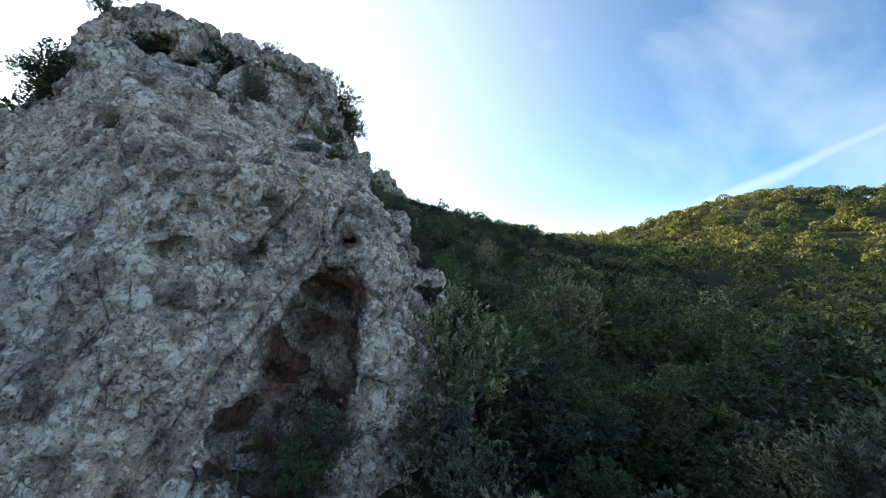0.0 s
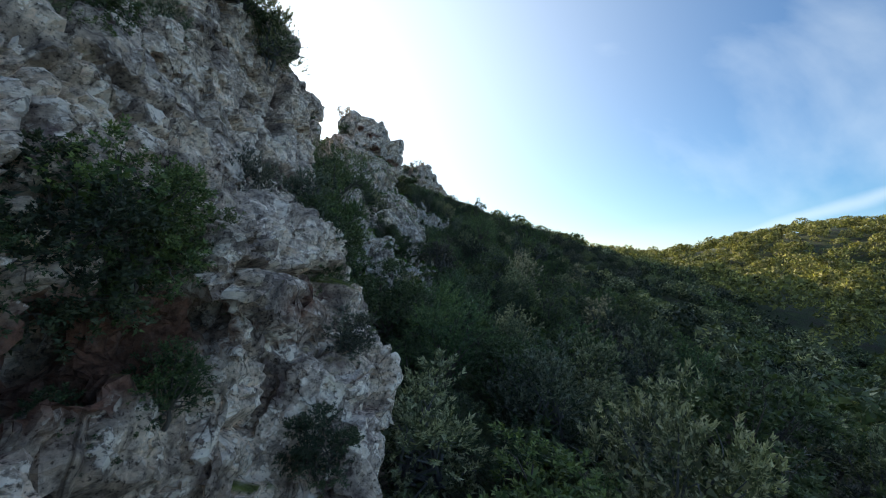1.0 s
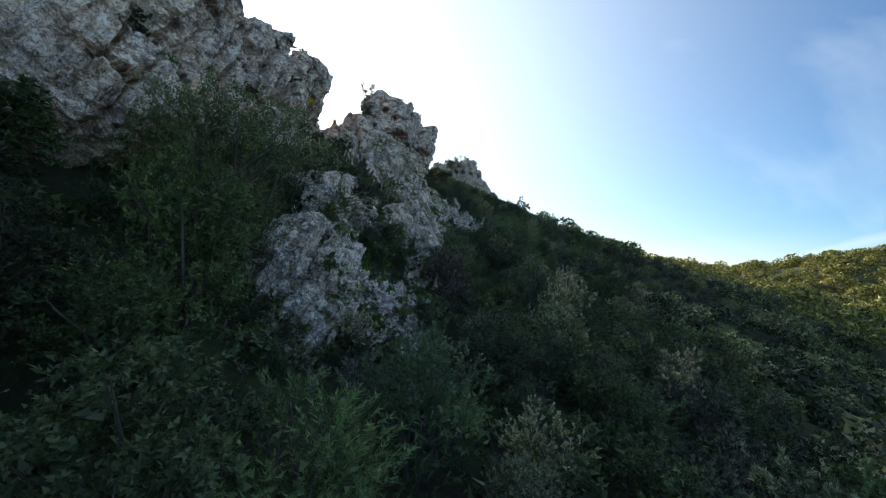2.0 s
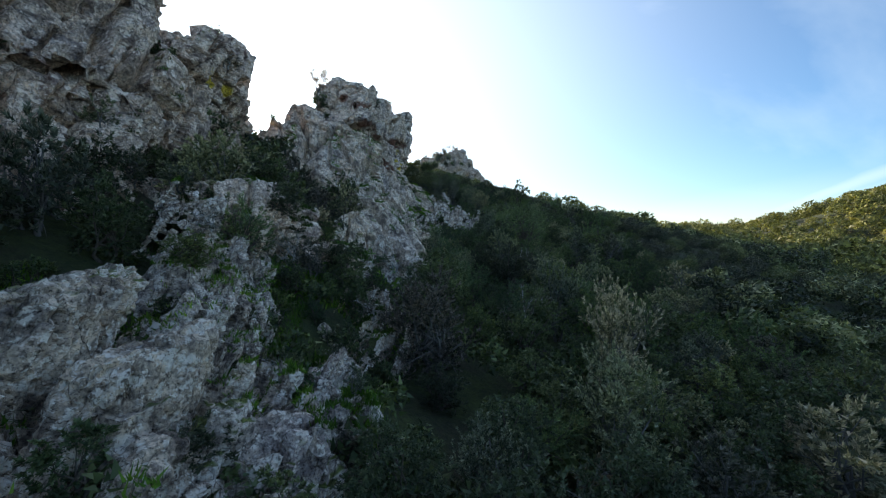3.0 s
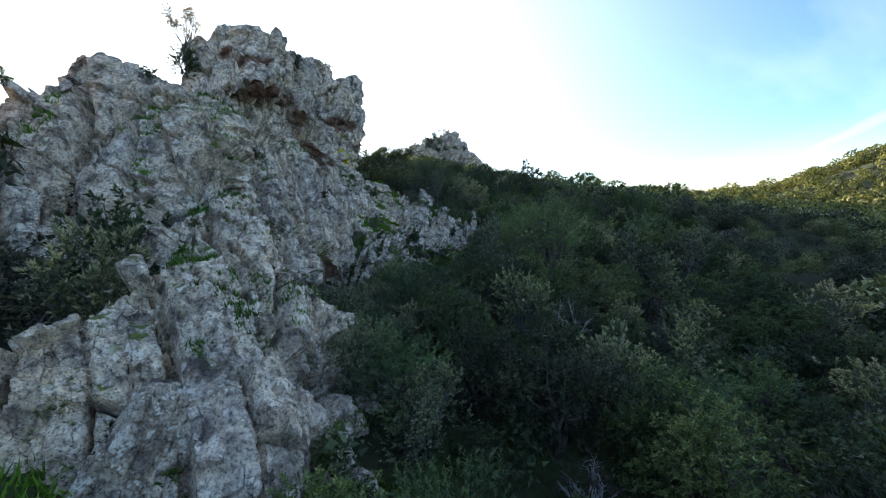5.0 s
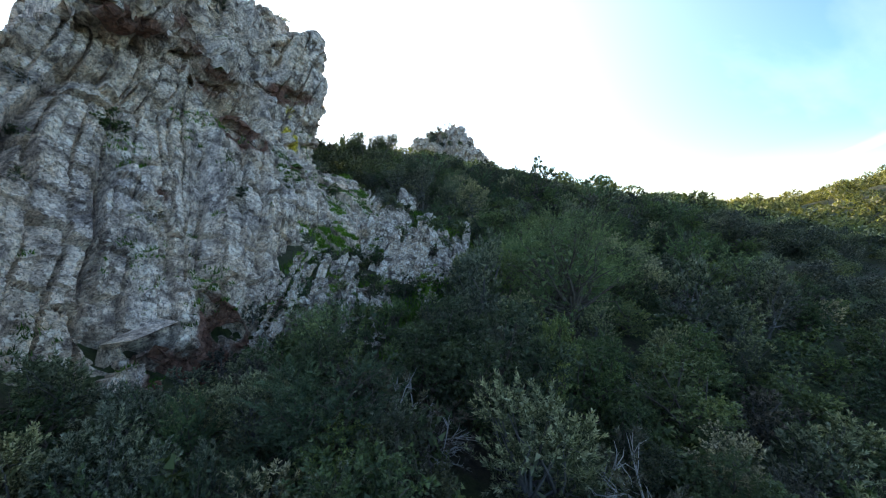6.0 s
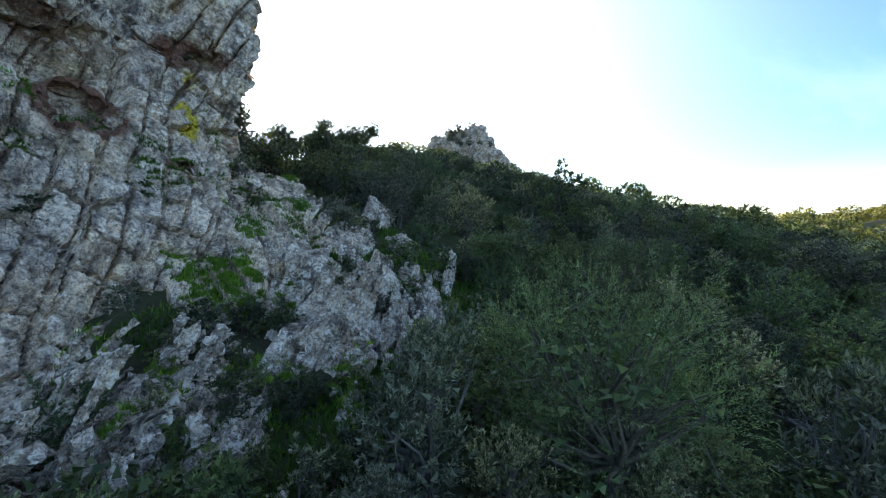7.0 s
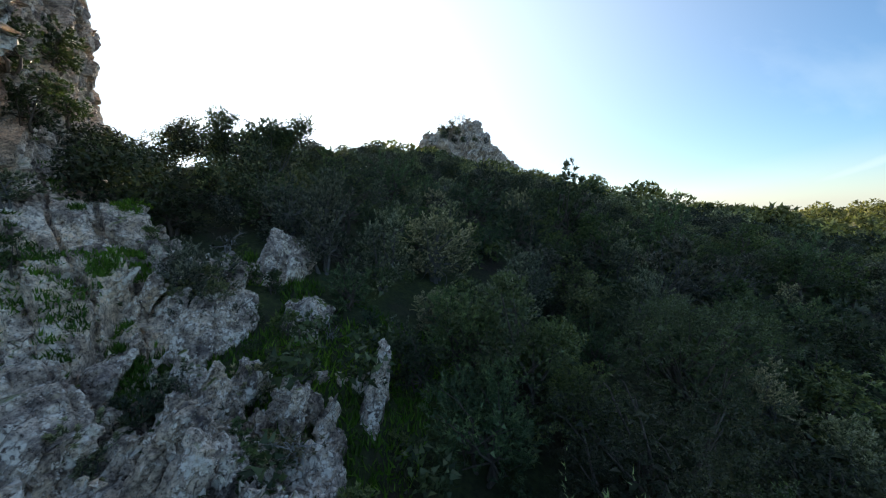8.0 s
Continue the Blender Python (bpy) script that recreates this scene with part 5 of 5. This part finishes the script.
open_tree(-14.0, 77.2, on_ground(-14.0, 77.2) - 0.1, 4.0, 2.2, 61, -0.3, OAK, BARK_GREY, 24000, "spreading evergreen oak with bare lower limbs on the crest")
open_tree(*(seat(-19.0, 58.6, 15.4) - 0.15), 2.7, 1.0, 62, 0.1, DRY, BARK_GREY, 2200, "small sparse tree on top of the cliff")
open_tree(*(seat(-19.4, 55.2, 13.2) - 0.15), 1.6, 0.6, 63, -0.1, DRY, BARK_GREY, 500, "small sparse tree on top of the cliff")
open_tree(*(seat(-33.2, 186, 36.0) - 0.3), 4.0, 2.2, 66, 0.2, DRY, BARK_GREY, 2600, "small wind-bent tree on the shoulder of the pinnacle")
open_tree(-18.0, 46.6, on_ground(-18.0, 46.6), 2.2, 0.9, 64, 0.2, OAK, BARK_GREY, 2500, "small oak with bare limbs between the cliffs")

# ---- scrub further off, too much to count ----
def scrub(name, label, spots, per, leaf, mat, seed, domed=False):
    """Many crowns as one mesh: spots are (x, y, radius, height)."""
    r = np.random.default_rng(seed)
    n = len(spots)
    if n == 0:
        return
    S = np.array(spots)
    z = ground_height(S[:, 0], S[:, 1])
    which = np.repeat(np.arange(n), per)
    lump = unit(r.normal(size=(n, 9, 3)))
    lump[:, :, 2] = np.abs(lump[:, :, 2]) - 0.15
    lump *= r.uniform(0.35, 0.75, (n, 9, 1))
    li = r.integers(0, 9, len(which))
    out = unit(r.normal(size=(len(which), 3)) + np.array((0, 0, 0.5)))
    pos = lump[which, li] + out * r.uniform(0.2, 0.42, (len(which), 1))
    if domed:
        out[:, 2] = np.abs(out[:, 2]) - 0.25
        pos = out * r.uniform(0.78, 1.0, (len(which), 1)) + lump[which, li] * 0.25
    rad, hgt = S[which, 2], S[which, 3]
    pos = pos * np.stack([rad, rad, hgt * 0.5], 1)
    pos += np.stack([S[which, 0], S[which, 1], z[which] + hgt * 0.42], 1)
    axis = unit(np.cross(out, r.normal(size=out.shape)) + out * 0.35)
    L = leaf * rad * r.uniform(0.6, 1.4, len(which))
    v, f = leaves(pos, axis, L, L * 0.62, r, unit(out + np.array((0, 0, 0.5))))
    ob = mesh_object(name, v, f, mat, False)
    tagged(ob, label, "scrub", kind="stuff")
    return ob


def spread(n, xr, yr, size, keep, seed):
    r = np.random.default_rng(seed)
    x, y = r.uniform(*xr, n), r.uniform(*yr, n)
    s = r.uniform(*size, n)
    ok = np.array([keep(a, b) for a, b in zip(x, y)])
    return np.stack([x, y, s, s * r.uniform(1.5, 2.3, n)], 1)[ok]


def ridge_zone(x, y):
    return -34 < x < 32 and 68 < y < 112 and not in_rock(x, y) and not (-12 < x < 15 and y < 92)


def mid_zone(x, y):
    return not in_rock(x, y) and not (-12 < x < 15 and -12 < y < 92) and not ridge_zone(x, y)


for k, (nm, lb, mat, n) in enumerate((("oak_scrub", "dark evergreen oak scrub covering the slope", OAK, 420), ("mastic_scrub", "green mastic scrub covering the slope", MASTIC, 420),
                                      ("heather_scrub", "grey-green tree heather scrub covering the slope", HEATHER, 330))):
    scrub(nm, lb, spread(int(n * 1.5), (-32, 48), (-6, 128), (1.2, 2.3), mid_zone, 500 + k), 330, 0.18, mat, 510 + k)
    scrub(nm, lb, spread(150, (-34, 32), (68, 112), (1.0, 2.0), ridge_zone, 550 + k), 2300, 0.072, mat, 560 + k)
# undergrowth that fills the gaps between the near bushes
scrub("undergrowth", "low dark undergrowth between the bushes", spread(650, (-8, 16), (3, 92), (0.45, 0.9), lambda x, y: not in_rock(x, y) and not (stony(x, y) and (x * 7 + y * 3) % 1 < 0.6), 520), 170, 0.22, OAK, 521)


def far_zone(x, y):
    return not (-32 < x < 48 and -6 < y < 128)


scrub("hillside_woods", "evergreen maquis covering the hill across the valley", spread(4300, (-70, 260), (20, 300), (1.1, 3.5), far_zone, 530), 210, 0.24, MAQUIS, 531, True)
scrub("distant_woods", "evergreen maquis on the far slopes", spread(1500, (-300, 420), (-150, 480), (2.5, 4.5), lambda x, y: not (-70 < x < 260 and -6 < y < 300), 540), 30, 0.8, MAQUIS, 541)

# ---- grass on the stony ground ----
def grass(n, keep, seed):
    r = np.random.default_rng(seed)
    x, y = r.uniform(-11, -2.2, n), r.uniform(20, 78, n)
    ok = np.array([keep(a, b) for a, b in zip(x, y)]) & (fbm(np.stack([x, y, x * 0], 1), 2.2, 2, 811) > -0.1)
    x, y = x[ok], y[ok]
    z = ground_height(x, y)
    pos = np.stack([x, y, z - 0.02], 1)
    axis = unit(r.normal(size=pos.shape) * 0.45 + np.array((0, 0, 1)))
    L = r.uniform(0.12, 0.32, len(x))
    v, f = leaves(pos, axis, L, L * 0.22, r)
    tagged(mesh_object("grass", v, f, GRASS, False), "fresh green winter grass among the stones", "grass", kind="stuff")


grass(120000, stony, 801)


def ledge_grass(verts, nrm, lo, hi, n, seed):
    """Tufts of grass on the ledges of a rock."""
    r = np.random.default_rng(seed)
    up = np.flatnonzero((nrm[:, 2] > 0.62) & ((verts > np.array(lo)) & (verts < np.array(hi))).all(1) & (fbm(verts, 1.6, 2, seed) > 0.28))
    if len(up) == 0:
        return
    k = r.choice(up, n)
    pos = verts[k] + r.normal(size=(n, 3)) * np.array((0.05, 0.05, 0.01))
    axis = unit(r.normal(size=pos.shape) * 0.5 + np.array((0, 0, 1)))
    L = r.uniform(0.07, 0.18, n)
    v, f = leaves(pos, axis, L, L * 0.26, r)
    tagged(mesh_object("grass", v, f, GRASS, False), "green grass growing on the ledges of the rock", "grass", kind="stuff")


ledge_grass(cv, cnm, (-16, 44, 0), (-4, 73, 10.5), 24000, 821)
ledge_grass(cv, cnm, (-13, 63, 2), (-4, 73, 8.5), 22000, 829)
ledge_grass(wv, wnm, (-16, 24, 0), (-5, 42, 9), 10000, 822)
for k, (rv, rn) in enumerate(ribs):
    ledge_grass(rv, rn, (-12, 20, -5), (0, 80, 9), 5000, 824 + k)
